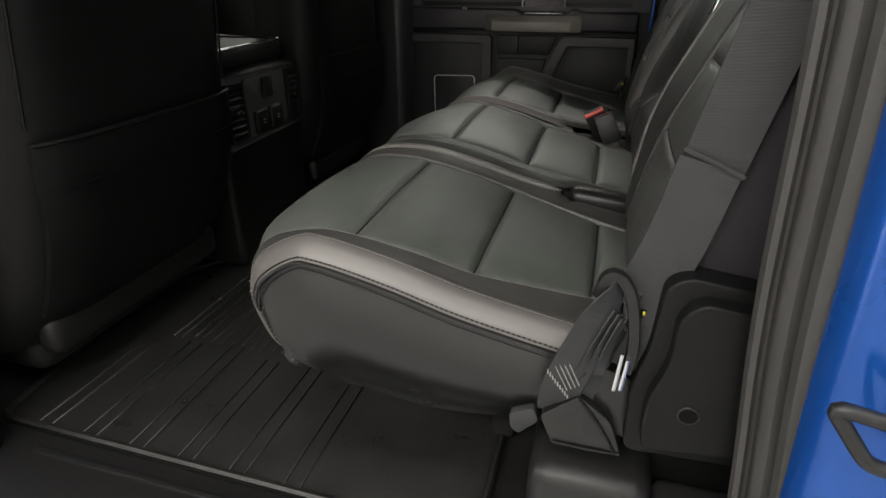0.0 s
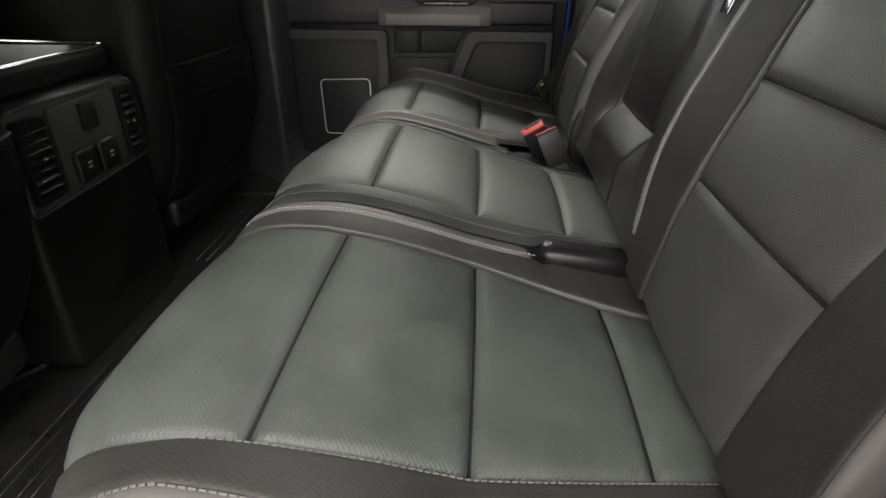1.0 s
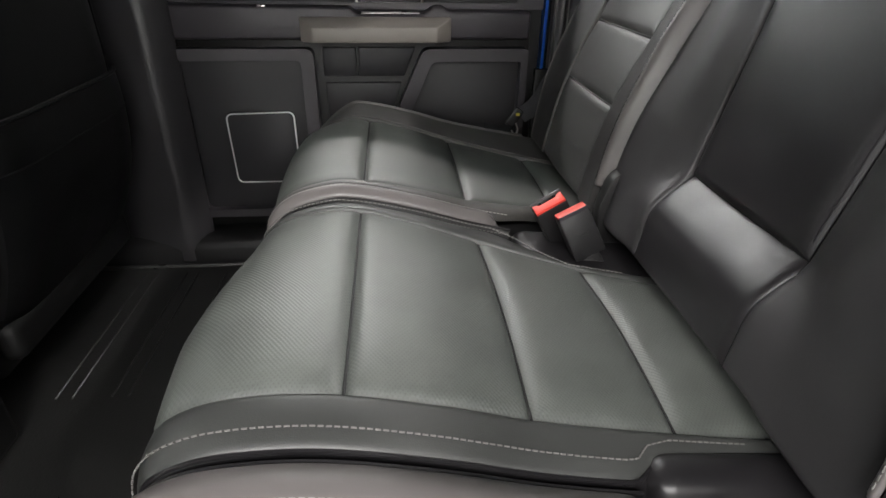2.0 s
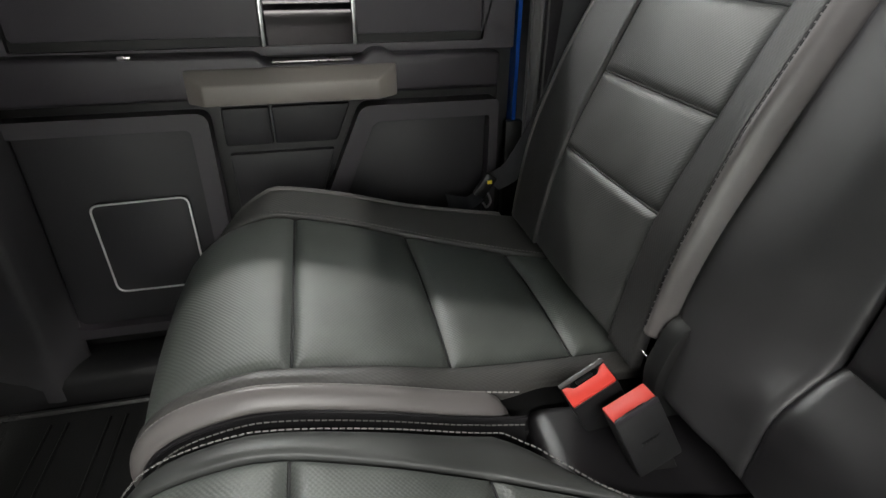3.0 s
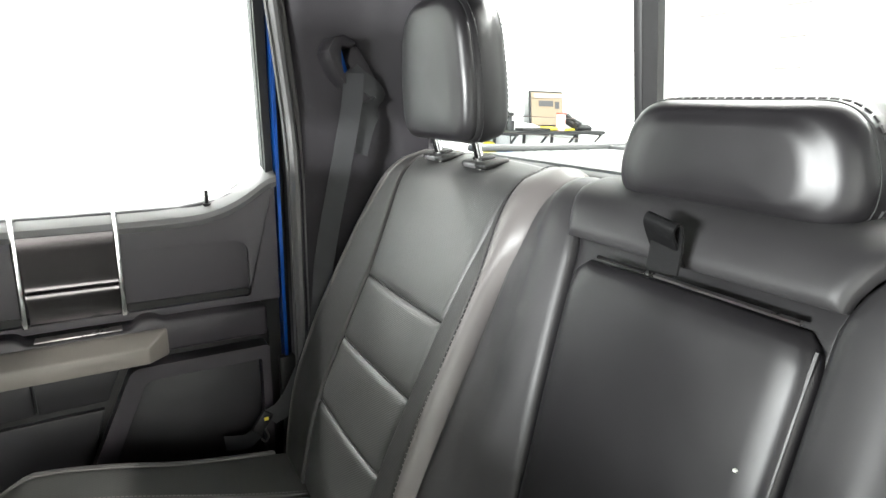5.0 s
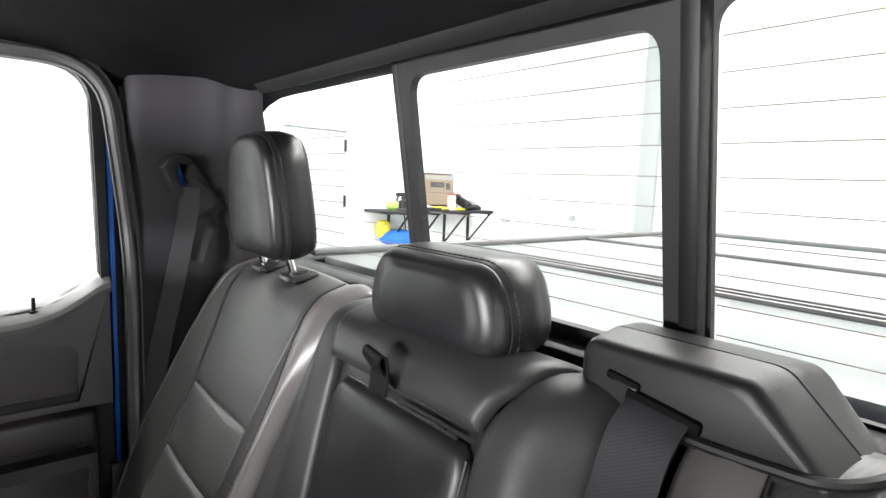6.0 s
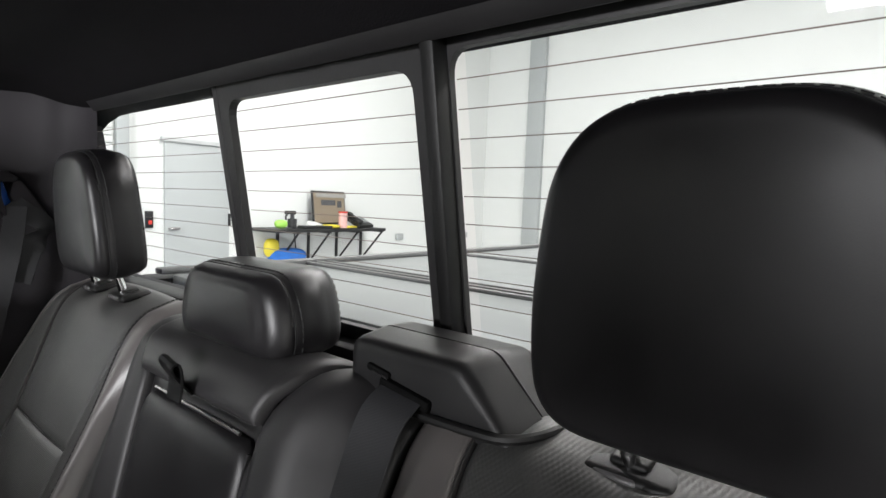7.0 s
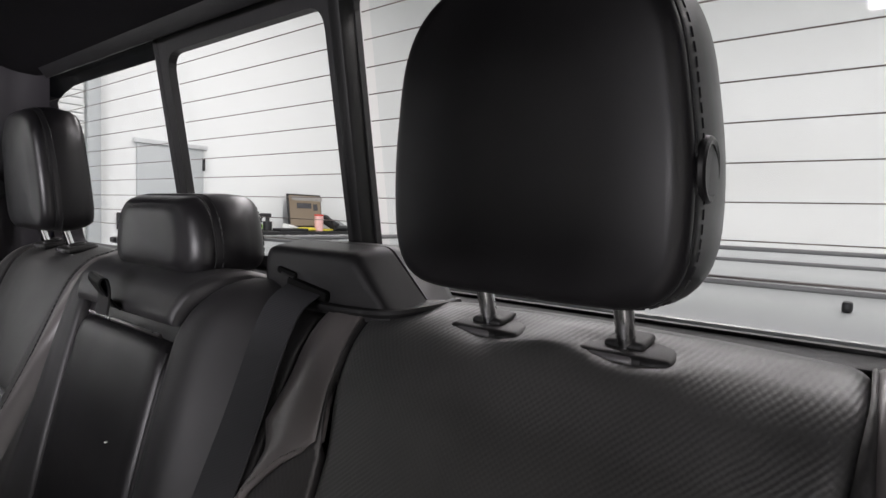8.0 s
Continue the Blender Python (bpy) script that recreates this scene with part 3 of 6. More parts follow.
for k in range(10):
    z = 1.1995 - 0.0277 * k
    for y0, y1 in ((0.245, 0.79), (-0.147, 0.203), (-0.79, -0.195)):
        part("heating_line", rounded_box((0.0008, y1 - y0, 0.0009), (WIN_X + 0.0185, (y0 + y1) / 2, z), 0), LINE, win, smooth=False)

for ob in win.children:
    lean(ob, 0.905)

# ---- rear seats ----
CUSH = [(0.07, 0.185), (0.02, 0.195), (-0.032, 0.228), (-0.060, 0.285), (-0.066, 0.335), (-0.052, 0.376), (-0.014, 0.399), (0.04, 0.406), (0.10, 0.402), (0.18, 0.384), (0.262, 0.360), (0.34, 0.343), (0.415, 0.329), (0.47, 0.320), (0.53, 0.312)]
BACK = [(0.455, 0.325), (0.468, 0.40), (0.493, 0.497), (0.541, 0.603), (0.591, 0.706), (0.634, 0.80), (0.664, 0.865), (0.690, 0.894), (0.714, 0.9035), (0.738, 0.910), (0.756, 0.903), (0.763, 0.866), (0.763, 0.80)]


class Profile:
    """A section in the x-z plane, by arc length, with its outward normal."""

    def __init__(self, pts):
        self.at, self.length, self.q, self.acc = spline([(p[0], p[1]) for p in pts], 600)
        self.i0 = int(np.argmin(self.q[:, 0]))

    def by_x(self, x):
        return float(np.interp(x, self.q[self.i0:, 0], self.acc[self.i0:]))

    def by_z(self, z):
        top = int(np.argmax(self.q[:, 1]))
        return float(np.interp(z, self.q[:top, 1], self.acc[:top]))

    def point(self, a, d=0.0):
        e = 0.002
        p, t = self.at(a), self.at(np.minimum(np.asarray(a) + e, self.length)) - self.at(np.maximum(np.asarray(a) - e, 0))
        t = t / (np.linalg.norm(t, axis=-1)[..., None] + 1e-12)
        n = np.stack([-t[..., 1], t[..., 0]], -1)
        return p + n * np.asarray(d)[..., None]


PC, PB = Profile(CUSH), Profile(BACK)


def lerp_fn(xs, ys):
    return lambda a: np.interp(a, xs, ys)


def strip_surf(prof, ya, yb, dfun, retreat=None):
    def surf(U, V):
        y = ya(U) + (yb(U) - ya(U)) * V
        p = prof.point(U, dfun(U, V) - (retreat(U, y) if retreat else 0))
        return np.stack([p[..., 0], y, p[..., 1]], -1)
    return surf


def strip_panel(name, prof, a0, a1, ya, yb, dfun, mat, parent, s=1, label="", step=0.014, nv=None, retreat=None, **k):
    us = ticks(a0, a1, step)
    w = float(np.mean(np.abs(yb(us) - ya(us))))
    e = [x / w for x in (0.0015, 0.004, 0.008) if x / w < 0.3]
    vs = np.array([0] + e + list(np.linspace(0.014 / w if 0.014 / w < 0.3 else 0.35, 1 - (0.014 / w if 0.014 / w < 0.3 else 0.35), nv or max(3, int(w / 0.016)))) + [1 - x for x in reversed(e)] + [1])
    Q = panel_grid(strip_surf(prof, ya, yb, dfun, retreat), us, vs, **k)
    Q[..., 1] *= s
    return part(name, from_grid(Q, flip=s < 0), mat, parent, label, angle=70)


def edge_line(prof, a0, a1, yf, d, s=1, n=90):
    a = np.linspace(a0, a1, n)
    p = prof.point(a, d(a) if callable(d) else np.full(n, d))
    return np.stack([p[:, 0], s * yf(a), p[:, 1]], -1)


def cross_seams(prof, stations, ya, yb, crown, depth, parent, s=1, retreat=None):
    """Dark sewn lines at the foot of the grooves between two panels."""
    v = np.linspace(0.01, 0.99, 40)
    for a in stations:
        U = np.full(40, a)
        y = ya(U) + (yb(U) - ya(U)) * v
        p = prof.point(U, crown * np.sin(np.pi * v) - depth - (retreat(U, y) if retreat else 0))
        part("seam", tube(np.stack([p[:, 0], s * y, p[:, 1]], -1), 0.0016, 6), DARKSTITCH, parent)


def const(v):
    return lambda a: np.full(np.shape(a), float(v))


S1, S2, S3, AEND = PC.by_x(0.10), PC.by_x(0.262), PC.by_x(0.415), PC.by_x(0.515)


def nose(a):
    return np.clip((S1 - 0.03 - a) / 0.12, 0, 1) ** 1.2


def corner(a, y):
    """How far the rounded front corner draws back."""
    return 0.066 * np.clip((y - 0.60) / 0.137, 0, 1) ** 1.6 * nose(a)


def outboard_cushion(s, t):
    yin = lerp_fn([0, S1 - 0.08, S1, S2, S3, AEND], [0.300, 0.304, 0.307, 0.321, 0.345, 0.36] if s > 0 else [0.300, 0.304, 0.307, 0.306, 0.342, 0.36])
    yc, yw = (0.284, 0.260) if s > 0 else (0.257, 0.213)
    yout = lerp_fn([0, S1 - 0.08, S1, S2, S3, AEND], [0.66, 0.655, 0.650, 0.637, 0.604, 0.585])
    # the far seat's front roll is drawn back a little
    tuck = lambda a: (0.022 if s > 0 else 0.0) * nose(a)
    front = lambda a, y: corner(a, y) + tuck(a)
    flat = lambda a, y: tuck(a)
    crown = lambda U, V: 0.005 * np.sin(np.pi * V)
    for name, a0, a1 in (("cushion_front_panel", 0.02, S1), ("cushion_centre_panel", S1, S2), ("cushion_rear_panel", S2, S3), ("cushion_back_edge_panel", S3, AEND)):
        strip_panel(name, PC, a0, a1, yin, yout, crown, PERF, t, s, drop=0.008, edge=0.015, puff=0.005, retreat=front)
    cross_seams(PC, (S1, S2, S3), yin, yout, 0.005, 0.0066, t, s, front)
    abd = PC.by_x(0.342)
    yb = lerp_fn([0, S2 + 0.05, S2 + 0.10, AEND], [0.284, 0.284, 0.302, 0.318]) if s > 0 else lerp_fn([0, abd, abd + 0.014, abd + 0.03, AEND], [0.257, 0.257, 0.225, 0.200, 0.198])
    strip_panel("inner_border", PC, 0.02, AEND, yb, yin, lambda U, V: 0.002 + 0.003 * np.sin(np.pi * V) - (0 if s > 0 else 0.030 * (1 - V) ** 1.4 * np.clip((U - abd) / 0.02, 0, 1)), RIBBED, t, s, "dark ribbed border", drop=0.002, edge=0.005, retreat=flat)
    strip_panel("outer_border", PC, 0.02, AEND, yout, const(0.704), lambda U, V: 0.003 + 0.018 * V ** 1.3 * (1 - 0.85 * nose(U)) + 0.003 * np.sin(np.pi * V), RIBBED, t, s, "dark ribbed border", drop=0.003, edge=0.006, retreat=front)
    aband = PC.by_x(0.325 if s > 0 else 0.342)
    strip_panel("inner_band", PC, 0.02, aband, const(yw), const(yc), lambda U, V: 0.004 + 0.003 * np.sin(np.pi * V) - 0.013 * (1 - V) ** 2.2 - (0.045 * np.clip((U - aband + 0.045) / 0.045, 0, 1) ** 2 if s > 0 else 0.012 * np.clip((U - aband + 0.02) / 0.02, 0, 1) ** 2), BAND, t, s, "grey leather band", drop=0.002, edge=0.004, nv=6, retreat=flat)
    strip_panel("outer_band", PC, 0.02, AEND - 0.08, const(0.704), const(0.738), lambda U, V: 0.021 - 0.0153 * nose(U) + 0.004 * np.sin(np.pi * V) - 0.024 * V ** 1.6 * (1 - 0.4 * nose(U)) - 0.006 * V * nose(U), BAND, t, s, "grey leather band", drop=0.002, edge=0.004, nv=6, retreat=front, skirt=0.002)
    # side cheeks
    lo = 0.05
    for nm, ys, sg in (("outer_cheek", 0.736, 1), ("inner_cheek", yw, -1)):
        us = np.linspace(lo, AEND - 0.09 if sg > 0 else aband, 60)
        vs = np.linspace(0, 1, 16)
        U, V = np.meshgrid(us, vs, indexing="ij")
        dep = (-0.004 - 0.0775 * nose(U) if sg > 0 else np.full(U.shape, -0.010)) - tuck(U)
        tp = PC.point(U, dep)
        kx = [lo, lo + 0.06, S1 - 0.04, S1 + 0.08, S2 + 0.05, AEND - 0.09]
        bx = np.interp(us, kx, [0.050, 0.068, 0.125, 0.205, 0.29, 0.385])[:, None] + 0 * V
        bz = np.interp(us, kx, [0.240, 0.222, 0.200, 0.187, 0.190, 0.212])[:, None] + 0 * V
        soften = lambda q: np.stack([np.convolve(np.pad(c, 8, mode="reflect", reflect_type="odd"), np.ones(17) / 17, "valid") for c in q.T], -1)
        bx, bz = soften(bx), soften(bz)
        x, z = tp[..., 0] * (1 - V) + bx * V, tp[..., 1] * (1 - V) + bz * V
        y = ys + sg * (0.019 * np.sin(np.pi * np.clip(V * 1.1, 0, 1)) - 0.026 * V ** 3 - 0.002)
        P = np.stack([x, s * y, z], -1)
        part(nm, from_grid(P, flip=(s * sg) > 0), SIDE, t, "smooth black leather cheek")
    base = slab([(0.04, 0.215), (0.10, 0.19), (0.44, 0.19), (0.50, 0.22), (0.50, 0.285), (0.38, 0.305), (0.20, 0.335), (0.06, 0.35), (0.01, 0.33), (0.01, 0.26)], 1, 0.262, 0.70, 0.004)
    for v in base.verts:
        v.co.y *= s
    bmesh.ops.recalc_face_normals(base, faces=base.faces)
    part("base", base, DARKPLASTIC, t)
    # piping and thread
    part("piping", tube(edge_line(PC, lo + 0.07, AEND - 0.09, const(0.7375), lambda a: -0.0035 - 0.078 * nose(a) - tuck(a), s), 0.0024, 6), LEATHER, t)
    part("piping", tube(edge_line(PC, 0.03, aband, const(yw - 0.0008), lambda a: -0.0105 - tuck(a), s), 0.0024, 6), LEATHER, t)
    stitches(edge_line(PC, 0.05, AEND - 0.08, const(0.7085), lambda a: 0.0218 - 0.0153 * nose(a) - front(a, 0.7085), s, 160), t, GREYSTITCH, 0.0062, 0.0046, 0.0010)
    stitches(edge_line(PC, 0.05, aband, const(yw - 0.0022), lambda a: -0.018 - tuck(a), s, 160), t, GREYSTITCH)
    stitches(edge_line(PC, 0.05, aband, const(yc - 0.0035), lambda a: 0.0045 - tuck(a), s, 160), t)
    stitches(edge_line(PC, lo, AEND - 0.09, const(0.7352), lambda a: 0.0022 - 0.0735 * nose(a) - tuck(a), s, 160), t, DARKSTITCH, 0.0062, 0.0046, 0.0011)
    stitches(edge_line(PC, lo, AEND - 0.09, const(0.7395), lambda a: -0.0105 - 0.0845 * nose(a) - tuck(a), s, 160), t, DARKSTITCH, 0.0062, 0.0046, 0.0011)
    stitches(edge_line(PC, S1 - 0.035, AEND - 0.02, lambda a: yout(a) + 0.004, lambda a: 0.0045 - corner(a, 0.65), s, 160), t, GREYSTITCH)
    return t


seat_near = thing("rear_seat", (0.30, -0.49, 0.17), "dark grey perforated leather rear seat beside the open doorway", "seat", "rear seats")
seat_far = thing("rear_seat", (0.30, 0.49, 0.17), "dark grey perforated leather rear seat beside the closed door", "seat", "rear seats")
outboard_cushion(-1, seat_near)
outboard_cushion(1, seat_far)

# middle cushion
mc = thing("rear_seat", (0.30, 0.0, 0.17), "narrow middle rear seat in dark leather with folded armrest", "seat", "rear seats")
M3 = PC.by_x(0.40)


def mid_tuck(a, y):
    return 0.022 * nose(a) * np.clip((y + 0.05) / 0.2, 0, 1)


myl = lerp_fn([0, S1, S2, M3, AEND], [-0.150, -0.152, -0.152, -0.152, -0.152])
myr = lerp_fn([0, S1, S2, M3, AEND], [0.208, 0.205, 0.184, 0.145, 0.125])
cut = PC.by_x(0.345)
yl = lerp_fn([0, cut - 0.012, cut, cut + 0.015, cut + 0.04, AEND], [-0.204, -0.204, -0.202, -0.186, -0.178, -0.176])
yr = lerp_fn([0, cut - 0.06, cut - 0.03, cut + 0.01, cut + 0.04, AEND], [0.240, 0.240, 0.220, 0.180, 0.160, 0.150])
for nm, a0, a1 in (("cushion_front_panel", 0.02, S1), ("cushion_centre_panel", S1, S2), ("cushion_rear_panel", S2, M3), ("cushion_back_edge_panel", M3, AEND)):
    strip_panel(nm, PC, a0, a1, myl, myr, lambda U, V: 0.008 * np.sin(np.pi * V), PERF, mc, drop=0.008, edge=0.015, puff=0.005, retreat=mid_tuck)
cross_seams(PC, (S1, S2, M3), myl, myr, 0.008, 0.0066, mc, 1, mid_tuck)
strip_panel("near_border", PC, 0.02, AEND, yl, myl, lambda U, V: 0.001 - 0.012 * (1 - V) ** 3, UPPER, mc, label="smooth black leather border", drop=0.003, edge=0.006, retreat=mid_tuck)
strip_panel("far_border", PC, 0.02, AEND, myr, yr, lambda U, V: 0.001 - 0.014 * V ** 3, UPPER, mc, label="smooth black leather border", drop=0.003, edge=0.006, retreat=mid_tuck)
for ysf, sg in ((yl, -1), (yr, 1)):
    us = np.linspace(0.03, AEND, 80)
    vs = np.linspace(0, 1, 8)
    U, V = np.meshgrid(us, vs, indexing="ij")
    tp = PC.point(U, -0.013 - mid_tuck(U, ysf(U)))
    P = np.stack([tp[..., 0] * (1 - V) + np.interp(us, [0.03, AEND], [0.10, 0.5])[:, None] * V, ysf(U) - sg * 0.02 * V ** 2, tp[..., 1] * (1 - V) + 0.20 * V], -1)
    part("cheek", from_grid(P, flip=sg > 0), LEATHER, mc)
part("piping", tube(edge_line(PC, 0.03, AEND - 0.03, lambda a: yl(a) + 0.001, -0.010, 1, 140), 0.0022, 6), LEATHER, mc)
stitches(edge_line(PC, 0.05, AEND - 0.05, lambda a: yl(a) + 0.016, 0.0005, 1, 200), mc, GREYSTITCH)
stitches(edge_line(PC, 0.05, AEND - 0.05, lambda a: yr(a) - 0.011, lambda a: 0.0012 - mid_tuck(a, yr(a)), 1, 200), mc, GREYSTITCH)

B1, B2, B3 = PB.by_z(0.500), PB.by_z(0.603), PB.by_z(0.706)
BTOP = PB.length - 0.03


def outboard_back(s, t):
    za = [PB.by_z(z) for z in (0.34, 0.50, 0.70, 0.77, 0.84, 0.90)] + [BTOP]
    zn = [PB.by_z(z) for z in (0.34, 0.42, 0.50, 0.58, 0.655, 0.72, 0.758, 0.786, 0.80, 0.84, 0.90)]
    yin = lerp_fn(za, [0.350, 0.356, 0.358, 0.350, 0.336, 0.334, 0.334]) if s > 0 else lerp_fn(zn, [0.352, 0.350, 0.348, 0.336, 0.319, 0.310, 0.307, 0.305, 0.304, 0.291, 0.287])
    yout = lerp_fn(za, [0.595, 0.600, 0.612, 0.620, 0.632, 0.640, 0.640])
    yb_in = lerp_fn(za, [0.296, 0.298, 0.312, 0.314, 0.326, 0.330, 0.330]) if s > 0 else lerp_fn(zn, [0.285, 0.278, 0.262, 0.251, 0.240, 0.239, 0.250, 0.276, 0.300, 0.289, 0.285])
    yb_out = lerp_fn(za, [0.690, 0.690, 0.686, 0.670, 0.645, 0.643, 0.643] if s < 0 else [0.690, 0.696, 0.708, 0.704, 0.686, 0.660, 0.654])
    hollow = lambda U, V: 0.004 * np.sin(np.pi * V)
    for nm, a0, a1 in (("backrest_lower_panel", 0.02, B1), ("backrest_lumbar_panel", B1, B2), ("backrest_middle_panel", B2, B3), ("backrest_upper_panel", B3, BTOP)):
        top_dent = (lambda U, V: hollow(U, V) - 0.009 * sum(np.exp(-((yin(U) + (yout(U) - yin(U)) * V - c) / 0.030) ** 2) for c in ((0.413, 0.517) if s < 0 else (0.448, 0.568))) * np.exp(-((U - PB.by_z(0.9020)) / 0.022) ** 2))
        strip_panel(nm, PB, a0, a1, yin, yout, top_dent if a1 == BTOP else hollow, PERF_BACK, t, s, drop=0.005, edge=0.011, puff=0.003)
    cross_seams(PB, (B1, B2, B3), yin, yout, 0.004, 0.0038, t, s)
    bump = lambda a: (0.012 if s > 0 else 0.016) * np.clip((1.0 if s > 0 else 1.25) * (1 - np.abs(a - B2) / 0.28), 0, 1)
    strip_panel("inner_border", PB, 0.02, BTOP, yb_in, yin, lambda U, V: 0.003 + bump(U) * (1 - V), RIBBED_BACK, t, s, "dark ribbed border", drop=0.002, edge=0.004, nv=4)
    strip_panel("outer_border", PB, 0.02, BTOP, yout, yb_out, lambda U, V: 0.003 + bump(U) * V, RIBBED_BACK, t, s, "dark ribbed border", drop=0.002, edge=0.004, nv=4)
    bw = lerp_fn(zn, [0.020, 0.021, 0.022, 0.022, 0.023, 0.023, 0.025, 0.048, 0.071, 0.060, 0.058]) if s < 0 else lerp_fn(za, [0.026, 0.026, 0.026, 0.030, 0.056, 0.066, 0.066])
    y0, y1 = lambda a: yb_in(a) - bw(a), lerp_fn(za, [0.714, 0.716, 0.719, 0.720, 0.716, 0.704, 0.700] if s < 0 else [0.716, 0.726, 0.744, 0.746, 0.738, 0.712, 0.704])
    strip_panel("inner_band", PB, 0.07, BTOP, y0, yb_in, lambda U, V: 0.003 + bump(U) + 0.005 * np.sin(np.pi * V) - (0.036 - 0.8 * (bw(U) - 0.026)) * (1 - V) ** 2.4, BAND, t, s, "grey leather band", drop=0.002, edge=0.004, nv=6)
    strip_panel("outer_band", PB, 0.02, BTOP, yb_out, y1, lambda U, V: 0.003 + bump(U) - (0.045 if s < 0 else 0.018) * V ** 2.2, BAND, t, s, "grey leather band", drop=0.002, edge=0.004, nv=6)
    core = rounded_box((0.10, 0.46, 0.50), (0.66, 0.475 * s, 0.60), 0.02, rot=Euler((0, radians(24), 0)).to_matrix())
    part("core", core, DARKPLASTIC, t)
    for yf, sg, d in ((y1, 1, -0.042), (y0, -1, -0.042)):
        us = np.linspace(PB.by_z(0.445) if sg > 0 else 0.03, BTOP - 0.05, 40)
        U, V = np.meshgrid(us, np.linspace(0, 1, 6), indexing="ij")
        tp = PB.point(U, bump(U) + d)
        bx = np.interp(us, [0, BTOP], [0.60, 0.79])[:, None]
        P = np.stack([tp[..., 0] * (1 - V) + bx * V, s * (yf(U) + sg * 0.004 * np.sin(np.pi * V)), tp[..., 1] + 0 * V], -1)
        part("side_panel", from_grid(P, flip=(s * sg) > 0), SIDE, t)
    send = BTOP - 0.04 if s > 0 else PB.by_z(0.80)
    stitches(edge_line(PB, 0.08, send, lambda a: yb_in(a) - 0.005, 0.0066, s, 160) + np.array([-0.8, 0, 0.3]) * bump(np.linspace(0.08, send, 160))[:, None], t, DARKSTITCH if s > 0 else GREYSTITCH, 0.0075, 0.0055, 0.0008)
    return t


outboard_back(-1, seat_near)
outboard_back(1, seat_far)

# middle back with folding armrest
MID = [(0.468, 0.33), (0.497, 0.41), (0.520, 0.50), (0.551, 0.62), (0.581, 0.74), (0.606, 0.83), (0.624, 0.880), (0.652, 0.910), (0.69, 0.918), (0.73, 0.905), (0.752, 0.88), (0.758, 0.82)]
PM = Profile(MID)
MTOP = PM.length - 0.02
mb = mc
zs = [PM.by_z(z) for z in (0.34, 0.46, 0.60, 0.82, 0.855, 0.88, 0.91)] + [MTOP]
fin = lerp_fn(zs, [0.138, 0.138, 0.143, 0.156, 0.158, 0.165, 0.180, 0.200])
nin = lerp_fn(zs, [-0.088, -0.088, -0.088, -0.086, -0.085, -0.090, -0.106, -0.135])


LROLL = PM.by_z(0.465)


def low(a):
    """How far the roll under the armrest stands out."""
    return -0.006 + 0.028 * np.clip((LROLL - a) / 0.045, 0, 1) ** 0.8 * np.clip(0.35 + a / 0.12, 0, 1) - 0.9 * np.clip(a - LROLL, 0, 0.03)


def roll(U, V):
    """The bolster's section: a rounded facet rises from the armrest to a soft ridge, then falls slowly outwards."""
    k = np.clip(V / 0.44, 0, 1)
    fade = np.clip((0.90 - U) / 0.12, 0, 1)
    ridge = fade * (-0.006 + 0.017 * k * k * (3 - 2 * k)) * np.clip((1.10 - V) / 0.76, 0, 1)
    return np.maximum(ridge, low(U * (MTOP - 0.02) + 0.02) * np.clip(1.1 - 1.2 * V, 0, 1))


def bolster(name, yi, yo):
    """A soft bolster that runs from the middle's section to the outboard back's section."""
    def surf(U, V):
        w = V * V * (3 - 2 * V)
        pm, pb = PM.point(U * (MTOP - 0.02) + 0.02, roll(U, V)), PB.point(U * (BTOP - 0.02) + 0.02, -0.009 + 0.006 * np.sin(np.pi * V))
        p = pm * (1 - w[..., None]) + pb * w[..., None]
        y = yi(U * (MTOP - 0.02) + 0.02) * (1 - V) + (np.interp(U, [0, 0.4, 0.65, 1], [0.276, 0.286, 0.288, 0.280]) if yo > 0 else np.interp(U, [0, 0.3, 0.5, 0.75, 1], [-0.266, -0.242, -0.218, -0.219, -0.238])) * V
        return np.stack([p[..., 0], y, p[..., 1]], -1)
    us = np.concatenate([[0, 0.004, 0.01], np.linspace(0.02, 0.98, 50), [0.99, 1]])
    vs = np.array([0, 0.015, 0.04, 0.08, 0.15, 0.25, 0.35, 0.45, 0.55, 0.65, 0.75, 0.85, 0.92, 0.97, 1])
    Q = panel_grid(surf if yo > 0 else (lambda U, V: surf(U, 1 - V)), us, vs, drop=0.004, edge=0.007)
    return part(name, from_grid(Q), SOFT, mb, angle=70)


bolster("far_bolster", fin, 0.270)
bolster("near_bolster", nin, -0.270)
strip_panel("top_panel", PM, PM.by_z(0.868), MTOP, nin, fin, lambda U, V: 0.004 + 0.006 * np.clip(1 - np.abs(U - PM.by_z(0.868) - 0.035) / 0.035, 0, 1), SOFT, mb, drop=0.005, edge=0.010)
strip_panel("lower_roll", PM, 0.02, LROLL + 0.03, const(-0.088), const(0.138), lambda U, V: low(U), LEATHER, mb, drop=0.004, edge=0.008)
strip_panel("gap_lining", PM, PM.by_z(0.80), PM.by_z(0.885), nin, fin, lambda U, V: -0.018 + 0 * U, LEATHER, mb, drop=0.001, edge=0.002)
part("recess", rounded_box((0.05, 0.46, 0.50), (0.635, 0.02, 0.62), 0.01, rot=Euler((0, radians(15), 0)).to_matrix()), DARKPLASTIC, mb)

